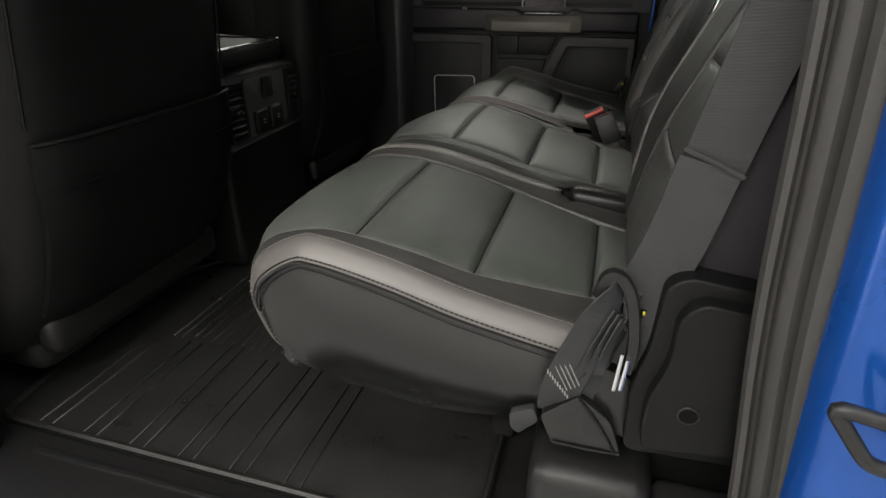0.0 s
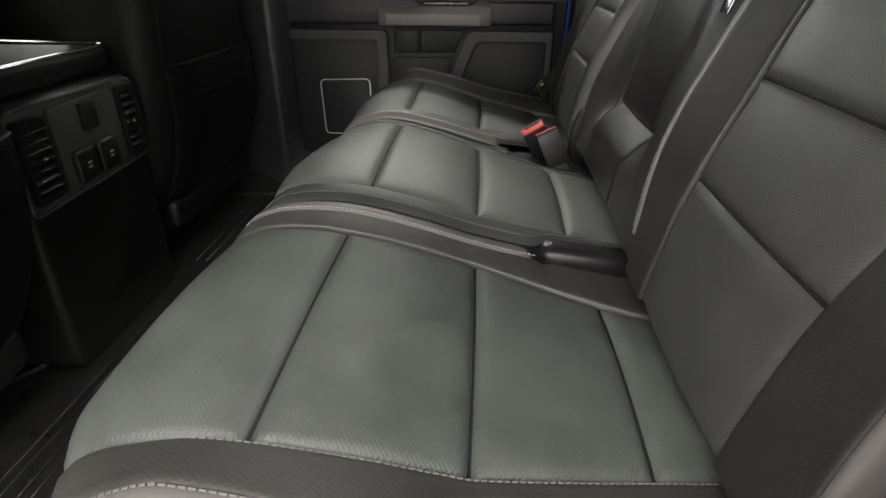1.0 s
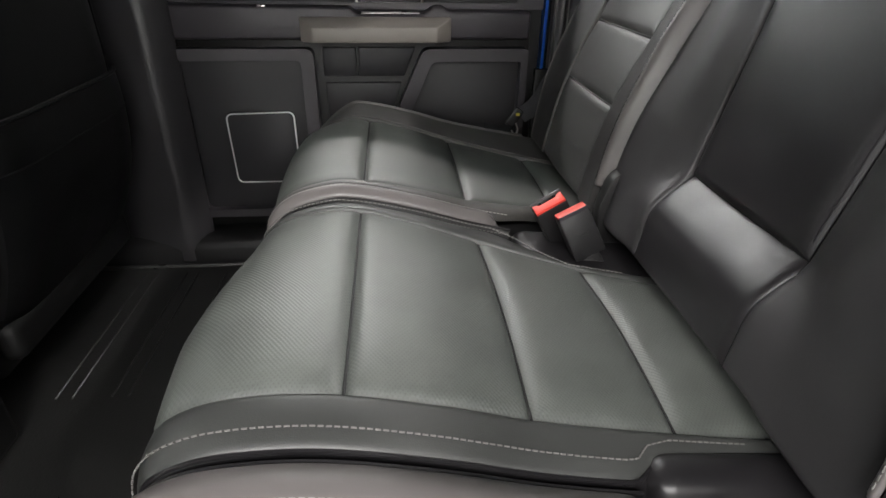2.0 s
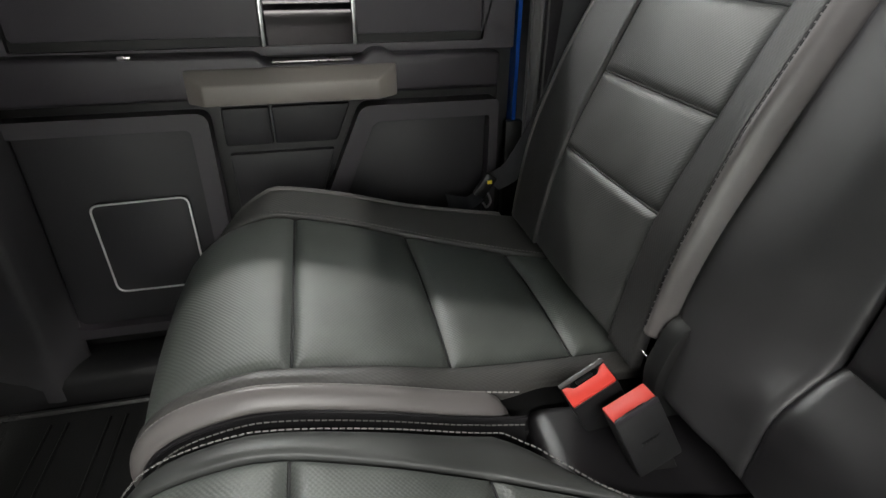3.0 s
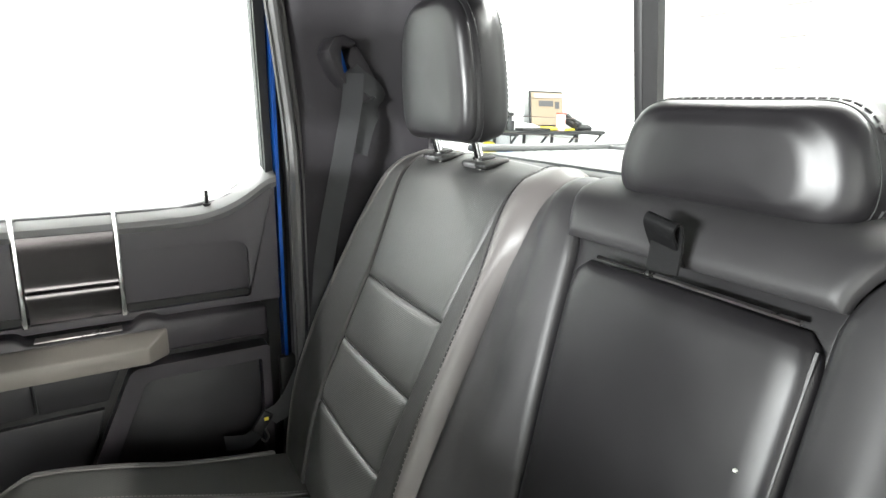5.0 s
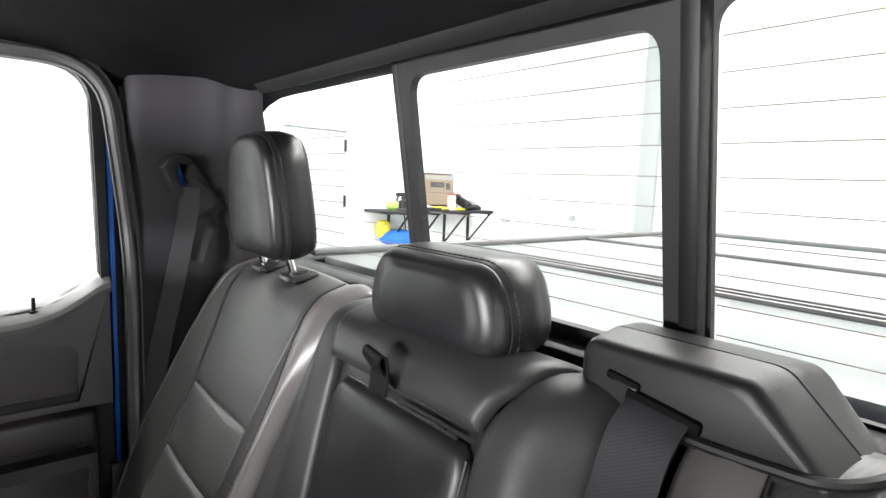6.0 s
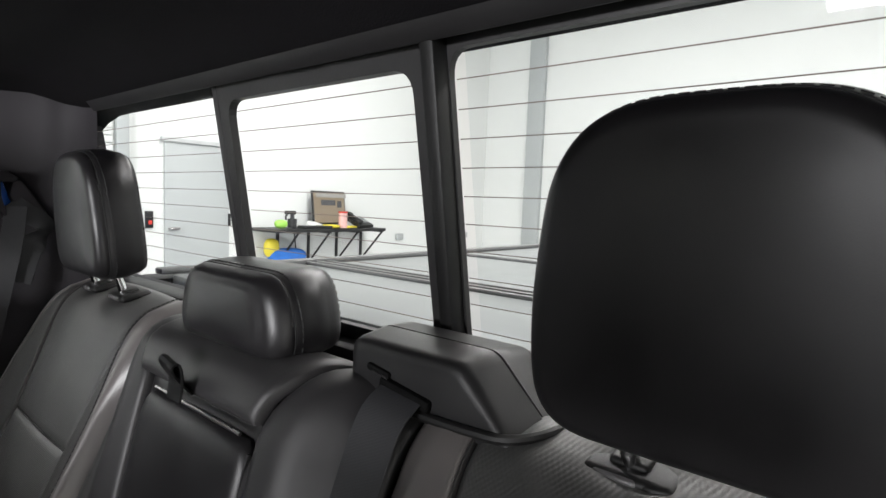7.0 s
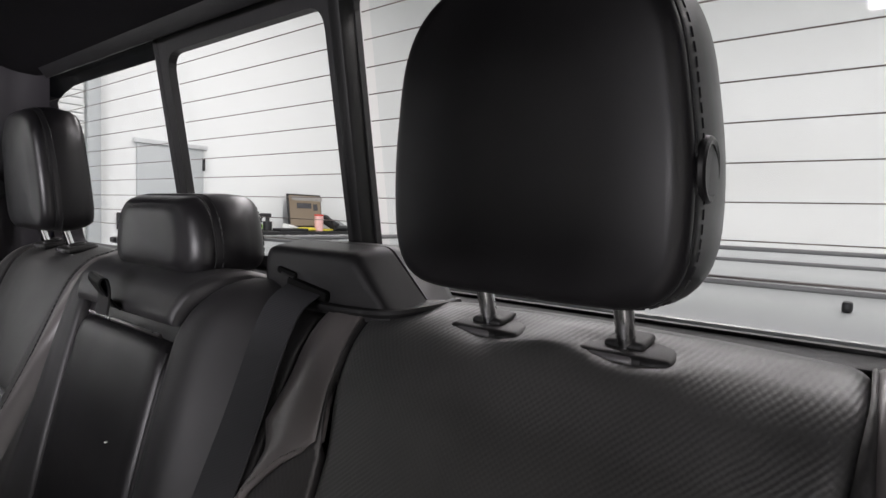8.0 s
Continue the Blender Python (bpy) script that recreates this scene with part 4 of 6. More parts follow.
part("buckle_well", rounded_box((0.20, 0.150, 0.06), (0.425, 0.215, 0.288), 0.022, 3, rot=Euler((0, radians(6), 0)).to_matrix()), LEATHER, mc, "black leather hollow round the buckles")
part("belt_well", rounded_box((0.16, 0.050, 0.06), (0.430, -0.190, 0.300), 0.020, 3, rot=Euler((0, radians(6), 0)).to_matrix()), LEATHER, mc, "black leather hollow beside the cushion")

arm = thing("armrest", (0.55, 0.025, 0.47), "folding black leather centre armrest, folded up", "armrest")
ua = ticks(PM.by_z(0.472), PM.by_z(0.853), 0.014)
strip_panel("front_cover", PM, ua[0], ua[-1], lerp_fn([ua[0], ua[-1] - 0.03, ua[-1] - 0.012, ua[-1]], [-0.085, -0.085, -0.081, -0.070]), lerp_fn([ua[0], ua[-1] - 0.03, ua[-1] - 0.012, ua[-1]], [0.135, 0.152, 0.148, 0.134]), lambda U, V: -0.005 + 0.003 * np.sin(np.pi * V), LEATHER, arm, drop=0.009, edge=0.016, skirt=0.05)
part("piping", tube(edge_line(PM, ua[0] + 0.02, ua[-1] - 0.012, const(-0.0785), -0.010, 1, 60), 0.002, 6), LEATHER, arm)
# a metal strip drawn in place of the line of light from behind
part("edge_strip", tube(edge_line(PM, ua[-1] + 0.002, ua[-1] + 0.003, const(0), 0.0, 1, 2) + np.array([[0.004, -0.066, 0.0], [0.004, 0.118, 0.0]]), 0.0022, 6), SATIN, arm, "thin bright strip standing in for light from behind the gap")
loop = ribbon([(0.616, 0.040, 0.872), (0.603, 0.038, 0.888), (0.594, 0.037, 0.902), (0.595, 0.036, 0.909), (0.601, 0.036, 0.906), (0.603, 0.035, 0.888), (0.600, 0.034, 0.866)], [(0, 1, 0.1), (0, 1, 0.15), (0, 1, 0.2), (0, 1, 0.2), (0, 1, 0.1), (0, 1, 0), (0, 1, -0.1)], 0.030, 0.0026, 40)
part("pull_strap", loop, SEATBACK, arm, "black fabric pull loop")


# ---- headrests ----
def even_ring(pts, n):
    """A closed 2D outline with n evenly spread points."""
    p = np.array(list(pts) + [pts[0]], float)
    acc = np.concatenate([[0], np.cumsum(np.linalg.norm(np.diff(p, axis=0), axis=1))])
    a = np.linspace(0, acc[-1], n, endpoint=False)
    q = np.stack([np.interp(a, acc, p[:, k]) for k in (0, 1)], -1)
    for _ in range(3):
        q = np.roll(q, 1, 0) * 0.25 + q * 0.5 + np.roll(q, -1, 0) * 0.25
    return q


def headrest(y, z0, size, label, seam, foot=0.712, top=0.43, radii=(0.062, 0.036), round_edge=0.018, posts=0.0, x=0.715, lean=8, crown=0.006, rear_seam=True, thread_size=0.0012):
    """A padded block sewn from a front, a side and a rear cover; seam: how far behind the front's edge the first seam runs."""
    w, h, d = size
    t = thing("headrest", (x, y, z0 - 0.03), label, "headrest", "rear headrests")
    rot = Euler((0, radians(-lean), 0)).to_matrix()
    rt, rb = radii
    ring = even_ring(round_outline([(-0.475 * w, 0), (0.475 * w, 0), (0.5 * w, 0.36 * h), (top * w, h), (-top * w, h), (-0.5 * w, 0.36 * h)], [rb, rb, 0.06, rt, rt, 0.06], 8), 112)
    mid = np.array([0.0, 0.47 * h])
    re = round_edge
    # the section from the front's middle over the edge to the rear's middle: how far in from the rim, how deep
    arc = np.linspace(0, math.pi / 2, 8)
    sec = [(0.5 * w * k, -d / 2 + crown * (1 - k) ** 2) for k in (0.97, 0.8, 0.6, 0.42, 0.3)]
    sec += [(re * (1 - math.sin(a)), -d / 2 + crown + re * (1 - math.cos(a))) for a in arc]
    nfront = len(sec)
    s0, s1 = -d / 2 + crown + re, d / 2 - re
    sec += [(-0.0035 * math.sin(math.pi * k), s0 + (s1 - s0) * k) for k in np.linspace(0.12, 0.9, 9)]
    sec += [(re * (1 - math.cos(a)), s1 + re * math.sin(a)) for a in arc]
    sec += [(0.5 * w * k, d / 2) for k in (0.3, 0.6, 0.97)]
    p = np.array(sec)
    acc = np.concatenate([[0], np.cumsum(np.linalg.norm(np.diff(p, axis=0), axis=1))])
    first = acc[nfront - 8]
    a1, a2 = first + seam, acc[-4] - 0.006

    def at(a):
        return np.array([np.interp(a, acc, p[:, 0]), np.interp(a, acc, p[:, 1])])

    def place(inset, depth, lift=0.0):
        f = 1 - inset / (0.5 * w)
        q = mid + (ring - mid) * f
        k = q[:, 1] / h
        dx = depth * (1.0 - 0.16 * k) + (0.010 * k * k if depth > 0 else 0)
        out = [Vector((x, y, z0 + h / 2)) + rot @ Vector((a, b, c - h / 2)) for a, b, c in zip(dx, q[:, 0], q[:, 1])]
        return out

    def cover(name, lo, hi, cap0, cap1):
        us = np.unique(np.concatenate([[lo, lo + 0.002, lo + 0.005], acc[(acc > lo + 0.006) & (acc < hi - 0.006)], [hi - 0.005, hi - 0.002, hi]]))
        rows = []
        for a in us:
            i, dep = at(a)
            edge = min(a - lo if not cap0 else 1, hi - a if not cap1 else 1)
            i += 0.0012 * max(0.0, 1 - edge / 0.004) ** 2
            rows.append([list(v) for v in place(i, dep)])
        bm = from_grid(np.array(rows), closed_v=True)
        bm.verts.ensure_lookup_table()
        m = ring.shape[0]
        if cap0:
            bm.faces.new([bm.verts[k] for k in range(m)])
        if cap1:
            bm.faces.new([bm.verts[(len(us) - 1) * m + k] for k in range(m)])
        bmesh.ops.recalc_face_normals(bm, faces=bm.faces)
        if cap0 or cap1:
            big = max(bm.faces, key=lambda f: f.calc_center_median().x * (1 if cap1 else -1))
            if big.normal.x * (1 if cap1 else -1) < 0:
                bmesh.ops.reverse_faces(bm, faces=bm.faces)
        return part(name, bm, LEATHER, t, angle=60)
    cover("front_cover", 0.0, a1, True, False)
    cover("side_cover", a1, a2, False, False)
    cover("rear_cover", a2, acc[-1], False, True)

    def loop(a, inset):
        i, dep = at(a)
        return place(i + inset, dep)
    part("seam", tube(loop(a1, 0.0006), 0.0009, 6, closed=True), DARKSTITCH, t)
    row = loop(a1 + 0.0085, -0.0003)
    stitches(row + [row[0]], t, DARKSTITCH, 0.0080, 0.0055, thread_size)
    if rear_seam:
        row = loop(a2 - 0.0075, -0.0003)
        stitches(row + [row[0]], t, DARKSTITCH, 0.0075, 0.005, 0.0012)
    for dy in ((-posts, posts) if posts else ()):
        zs = 0.9035 if y < 0 else 0.911
        part("post", tube([(x + 0.004, y + dy, z0 + 0.03), (foot, y + dy, 0.89)], 0.0066, 14), CHROME, t, "chrome post")
        for name, size3, at3, r, mat, lab in (("guide_sleeve", (0.048, 0.064, 0.011), (foot + 0.001, y + dy - 0.002, zs - 0.0005), 0.0054, DARKPLASTIC, ""),
                                              ("sleeve_collar", (0.026, 0.028, 0.008), (foot, y + dy, zs + 0.0055), 0.0038, DARKPLASTIC, ""),
                                              ("release_tab", (0.012, 0.033, 0.009), (foot - 0.0175, y + dy + 0.006, zs - 0.004), 0.0035, GLOSSGREY, "shiny release tab"),
                                              ("release_catch", (0.012, 0.013, 0.009), (foot - 0.017, y + dy - 0.019, zs - 0.004), 0.0035, DARKPLASTIC, "")):
            part(name, rounded_box(size3, at3, r, 3, rot=Euler((0, radians(-10), 0)).to_matrix()), mat, t, lab)
    return t


hn = headrest(-0.457, 0.940, (0.215, 0.206, 0.096), "large black leather headrest above the near seat back", 0.020, foot=0.722, top=0.415, radii=(0.068, 0.040), round_edge=0.014, lean=5, posts=0.054, x=0.688, crown=0.004, thread_size=0.0005, rear_seam=False)
part("fold_button", tube([(0.676, -0.555, 1.018), (0.676, -0.5645, 1.018)], 0.0140, 24), DARKPLASTIC, hn, "round black fold button")
part("fold_button_ring", tube([(0.676 + 0.0155 * math.cos(k / 12 * math.pi), -0.5630, 1.018 + 0.0160 * math.sin(k / 12 * math.pi)) for k in range(24)], 0.0030, 8, True), PLASTIC, hn, "raised black ring")
headrest(0.508, 0.942, (0.206, 0.202, 0.088), "black leather headrest above the far seat back", 0.030, foot=0.712, top=0.40, radii=(0.060, 0.030), round_edge=0.018, lean=6, posts=0.060, x=0.682)
headrest(0.036, 0.913, (0.224, 0.090, 0.104), "low black leather headrest on the middle seat back", 0.041, top=0.42, radii=(0.044, 0.040), round_edge=0.029, x=0.694, lean=4, crown=0.005)

# ---- belts and buckles ----
box = thing("belt_housing", (0.73, -0.235, 0.90), "black plastic centre belt housing on the seat back's top", "belt housing")
stations = [(0.6915, 0.010, -0.270, -0.326, 0.952), (0.6925, 0.005, -0.270, -0.326, 0.952), (0.6955, 0.0015, -0.270, -0.326, 0.9525), (0.702, 0.0, -0.2705, -0.327, 0.953), (0.731, 0.0, -0.277, -0.343, 0.9575), (0.7315, 0.0015, -0.277, -0.343, 0.9575), (0.7335, 0.0015, -0.2775, -0.343, 0.9575), (0.734, 0.0, -0.2775, -0.343, 0.9575), (0.764, 0.0, -0.288, -0.339, 0.957), (0.776, 0.003, -0.290, -0.337, 0.955), (0.784, 0.010, -0.290, -0.334, 0.952)]
rows = []
for sx, inset, yt, yb, zt in stations:
    o = round_outline([(-0.134 - inset, 0.893), (yb + inset * 0.6, 0.893), (yt + inset, zt - inset), (-0.134 - inset, zt - inset)], [0.003, 0.003, 0.010, 0.016], 6)
    rows.append([(sx, a, b) for a, b in o])
bmx = from_grid(np.array(rows), closed_v=True, caps=True)
bmesh.ops.recalc_face_normals(bmx, faces=bmx.faces)
part("housing_body", bmx, PLASTIC, box)
part("belt_slot", rounded_box((0.010, 0.060, 0.011), (0.6905, -0.211, 0.9135), 0.003, rot=Euler((radians(9), 0, 0)).to_matrix()), HOLE, box)
part("slot_notch", rounded_box((0.006, 0.030, 0.0075), (0.6905, -0.177, 0.9265), 0.003, rot=Euler((radians(10), 0, 0)).to_matrix()), HOLE, box)
part("slot_bar", rounded_box((0.004, 0.020, 0.0018), (0.6885, -0.181, 0.9245), 0.0008, rot=Euler((radians(10), 0, 0)).to_matrix()), PLASTIC, box, "thin worn bar in the slot")
part("gasket", tube(rounded_path([(0.735, -0.122, 0.913), (0.694, -0.126, 0.906), (0.690, -0.160, 0.9015), (0.688, -0.250, 0.900), (0.690, -0.318, 0.903), (0.716, -0.342, 0.909), (0.750, -0.346, 0.912)], 0.02, 4), 0.0042, 8), DARKPLASTIC, box)

cb = thing("seat_belt", (0.69, -0.21, 0.92), "black woven centre seat belt hanging down the seat back", "seat belt")
part("webbing", ribbon([(0.698, -0.208, 0.915), (0.681, -0.209, 0.911), (0.656, -0.209, 0.888), (0.6215, -0.207, 0.80), (0.5735, -0.204, 0.68), (0.534, -0.200, 0.54), (0.509, -0.196, 0.44)], [(0, 1, 0.12), (0, 1, 0.12), (-0.05, 1, 0.05), (-0.1, 1, 0), (-0.1, 1, 0), (-0.1, 1, 0), (-0.1, 1, 0)], 0.050, 0.0018, 60), WEBBING, cb)
tg = part("tongue", rounded_box((0.004, 0.026, 0.050), (0.556, -0.182, 0.672), 0.0018, rot=Euler((0, radians(17), 0)).to_matrix()), CHROME, cb, "bright steel belt tongue")
part("slot", rounded_box((0.0045, 0.012, 0.016), (0.5545, -0.182, 0.664), 0.001, rot=Euler((0, radians(17), 0)).to_matrix()), DARKPLASTIC, tg)
part("grip", rounded_box((0.010, 0.056, 0.020), (0.568, -0.185, 0.706), 0.004, rot=Euler((0, radians(17), 0)).to_matrix()), DARKPLASTIC, tg, "black plastic grip")

# near outboard belt
nbelt = thing("seat_belt", (0.45, -0.74, 0.25), "black woven seat belt hanging beside the doorway", "seat belt")
belt_pts = [(0.592, -0.772, 1.02), (0.546, -0.768, 0.82), (0.505, -0.765, 0.62), (0.480, -0.763, 0.50), (0.462, -0.765, 0.440), (0.454, -0.767, 0.395), (0.450, -0.766, 0.355)]
belt_dirs = [(1, -0.25, 0), (1, -0.25, 0), (1, -0.25, -0.25), (1, -0.22, -0.38), (0.9, -0.2, -0.4), (0.8, -0.2, -0.3), (0.8, -0.2, -0.3)]
part("webbing", ribbon(belt_pts, belt_dirs, 0.051, 0.002, 60), WEBBING, nbelt)
low = [(p[0] - 0.002, p[1] - 0.0035, p[2]) for p in [(0.494, -0.7645, 0.570)] + belt_pts[3:]]
part("doubled_webbing", ribbon(low, belt_dirs[2:], 0.0525, 0.0024, 40), WEBBING, nbelt, "doubled end of the webbing")
part("folded_edge", tube([(0.4705, -0.7625, 0.580), (0.494, -0.770, 0.572), (0.5175, -0.7775, 0.563)], 0.0022, 6), WEBBING, nbelt)
# moulded guide loop, webbing drawn through it
ring = spline([(0.417, -0.782, 0.440), (0.423, -0.783, 0.461), (0.433, -0.784, 0.464), (0.4445, -0.784, 0.450), (0.4525, -0.784, 0.420), (0.456, -0.783, 0.385), (0.4535, -0.782, 0.358)])
part("belt_guide", swept([tuple(p) for p in ring[0](np.linspace(0, ring[1], 36))], [(-0.0055, -0.003), (-0.0045, -0.0055), (0.0045, -0.0055), (0.0055, -0.003), (0.0055, 0.003), (0.0045, 0.0055), (-0.0045, 0.0055), (-0.0055, 0.003)]), PLASTIC, nbelt, "curved black belt guide")
part("gathered_webbing", ribbon([(0.452, -0.766, 0.415), (0.442, -0.775, 0.432), (0.431, -0.787, 0.433), (0.421, -0.789, 0.410), (0.409, -0.786, 0.375), (0.399, -0.783, 0.343), (0.392, -0.779, 0.312), (0.390, -0.770, 0.280)],
     [(0.3, 0.5, -0.3), (0.35, 0.4, -0.3), (0.5, 0.1, -0.3), (0.55, 0.1, -0.3), (0.8, 0.1, -0.5), (0.9, 0.1, -0.5), (0.9, 0.1, -0.4), (0.9, 0.1, -0.3)], 0.042, 0.0026, 60), WEBBING, nbelt, "gathered webbing drawn through the guide")
for k in range(3):
    part("crease", ribbon([(0.436 + 0.004 * k, -0.7885, 0.430 - 0.004 * k), (0.427 + 0.0045 * k, -0.7915, 0.408 - 0.004 * k), (0.419 + 0.006 * k, -0.789, 0.380 - 0.003 * k), (0.411 + 0.008 * k, -0.7855, 0.350)], [(0.5, 0.6, -0.2), (0.6, 0.7, -0.2), (0.7, 0.5, -0.3), (0.9, 0.2, -0.3)], 0.011, 0.0018, 24), WEBBING, nbelt)
part("second_fold", ribbon([(0.444, -0.774, 0.412), (0.436, -0.781, 0.388), (0.428, -0.780, 0.362), (0.420, -0.776, 0.327), (0.416, -0.770, 0.287)], [(0.6, 0.5, -0.2), (0.5, 0.6, -0.2), (0.6, 0.5, -0.3), (0.9, 0.2, -0.3), (1, 0, -0.2)], 0.030, 0.002, 40), WEBBING, nbelt)
# thread block on the strap: long rows and a fringe of short bars
for k in range(4):
    stitches([(0.385 + 0.0040 * k, -0.7857, 0.352 + 0.0030 * k), (0.401 + 0.0036 * k, -0.7847, 0.320 + 0.0034 * k)], nbelt, STITCH, 0.0042, 0.0036, 0.0006, "thread_row")
for k in range(9):
    x0, z0 = 0.3780 + 0.0028 * k, 0.3460 - 0.0035 * k
    stitches([(x0, -0.7857, z0), (x0 + 0.0006, -0.7855, z0 - 0.0055)], nbelt, STITCH, 0.01, 0.0052, 0.0008, "thread_bar")
for dx, z0, z1 in ((0.0, 0.383, 0.339), (0.0060, 0.377, 0.341)):
    part("tongue", tube([(0.4470 + dx, -0.790, z0), (0.4440 + dx, -0.791, z1)], 0.0024, 8), CHROME, nbelt, "bright steel belt tongue")
part("anchor_pouch", slab(round_outline([(0.374, 0.281), (0.413, 0.317), (0.448, 0.290), (0.464, 0.245), (0.390, 0.243)], [0.006, 0.008, 0.008, 0.006, 0.006], 3), 1, -0.784, -0.756, 0.006, 3), SIDE, nbelt, "black leather anchor cover")
part("pouch_hem", tube([(0.391, -0.785, 0.248), (0.427, -0.786, 0.248), (0.462, -0.785, 0.249)], 0.0016, 6), SEATBACK, nbelt)
part("pouch_fold", tube(rounded_path([(0.413, -0.785, 0.314), (0.440, -0.786, 0.280), (0.456, -0.785, 0.250)], 0.02, 4), 0.0022, 6), SIDE, nbelt)
part("rear_pouch", slab(round_outline([(0.421, 0.352), (0.463, 0.343), (0.478, 0.270), (0.452, 0.262), (0.428, 0.300)], [0.008, 0.010, 0.01, 0.01, 0.01], 3), 1, -0.774, -0.749, 0.008, 3), SIDE, nbelt, "black leather flap")
stitches([(0.464, -0.7752, 0.335), (0.470, -0.7752, 0.300), (0.474, -0.7752, 0.275)], nbelt, DARKSTITCH)
part("strap_end", slab(round_outline([(0.338, 0.256), (0.366, 0.270), (0.372, 0.252), (0.360, 0.240), (0.350, 0.228), (0.340, 0.236)], 0.005, 3), 1, -0.764, -0.752, 0.004), WEBBING, nbelt)
part("yellow_tag", rounded_box((0.0022, 0.002, 0.0045), (0.4615, -0.7725, 0.421), 0.0006), YELLOW, nbelt, "small yellow tag")
part("tag_slot", rounded_box((0.012, 0.002, 0.026), (0.4635, -0.7710, 0.412), 0.0008), HOLE, nbelt)

# far outboard belt, on the pillar and at the cushion
fbelt = thing("seat_belt", (0.60, 0.76, 0.40), "black woven seat belt hanging on the far pillar", "seat belt")
part("webbing", ribbon([(0.632, 0.760, 1.045), (0.622, 0.752, 0.98), (0.598, 0.755, 0.86), (0.565, 0.758, 0.70), (0.545, 0.755, 0.55), (0.49, 0.775, 0.41), (0.452, 0.800, 0.365)], [(0.75, -0.6, 0), (0.8, -0.6, 0), (0.8, -0.6, 0), (0.8, -0.6, 0), (0.8, -0.5, -0.2), (0.8, -0.3, -0.5), (0.7, -0.2, -0.6)], 0.040, 0.002, 60), WEBBING, fbelt)
part("guide_cover", slab([(0.585, 1.083), (0.598, 1.106), (0.617, 1.112), (0.640, 1.099), (0.630, 1.089), (0.611, 1.091), (0.612, 1.062), (0.622, 1.018), (0.600, 1.045)], 1, 0.764, 0.835, 0.004), TRIM, fbelt, "moulded dark belt guide cover")
part("guide_wing", slab([(0.630, 1.092), (0.643, 1.097), (0.668, 1.062), (0.692, 1.022), (0.684, 1.010), (0.655, 1.036), (0.632, 1.046), (0.624, 1.066)], 1, 0.772, 0.835, 0.006), TRIM, fbelt)
part("guide_gap", rounded_box((0.016, 0.006, 0.060), (0.619, 0.790, 1.062), 0.002, rot=Euler((0, radians(-18), 0)).to_matrix()), BLUE, fbelt, "blue paint showing in the belt slot")
part("gathered_webbing", ribbon([(0.626, 0.776, 1.050), (0.640, 0.762, 1.036), (0.662, 0.752, 1.022), (0.676, 0.750, 1.005), (0.664, 0.752, 0.985), (0.646, 0.750, 0.955), (0.632, 0.752, 0.90)], [(0.4, 0.2, 0.8), (0.4, 0.3, 0.8), (0.5, 0.4, 0.6), (0.8, 0.3, 0.3), (0.9, -0.3, 0), (0.8, -0.5, 0), (0.8, -0.6, 0)], 0.042, 0.0026, 50), WEBBING, fbelt)
part("latch", rounded_box((0.024, 0.012, 0.048), (0.437, 0.797, 0.362), 0.004, rot=Euler((0, radians(34), 0)).to_matrix()), PLASTIC, fbelt, "grey latch plate")
part("tag", rounded_box((0.009, 0.003, 0.007), (0.444, 0.790, 0.371), 0.001), YELLOW, fbelt, "small pale tag")
part("folded_tail", ribbon([(0.425, 0.79, 0.345), (0.405, 0.786, 0.335), (0.385, 0.784, 0.338), (0.362, 0.782, 0.345)], (0.1, 0.9, 0.3), 0.036, 0.002, 20), WEBBING, fbelt)
part("loop", tube(rounded_path([(0.440, 0.785, 0.352), (0.446, 0.783, 0.335), (0.438, 0.783, 0.322), (0.430, 0.784, 0.335)], 0.006, 4), 0.0022, 6), SATIN, fbelt)


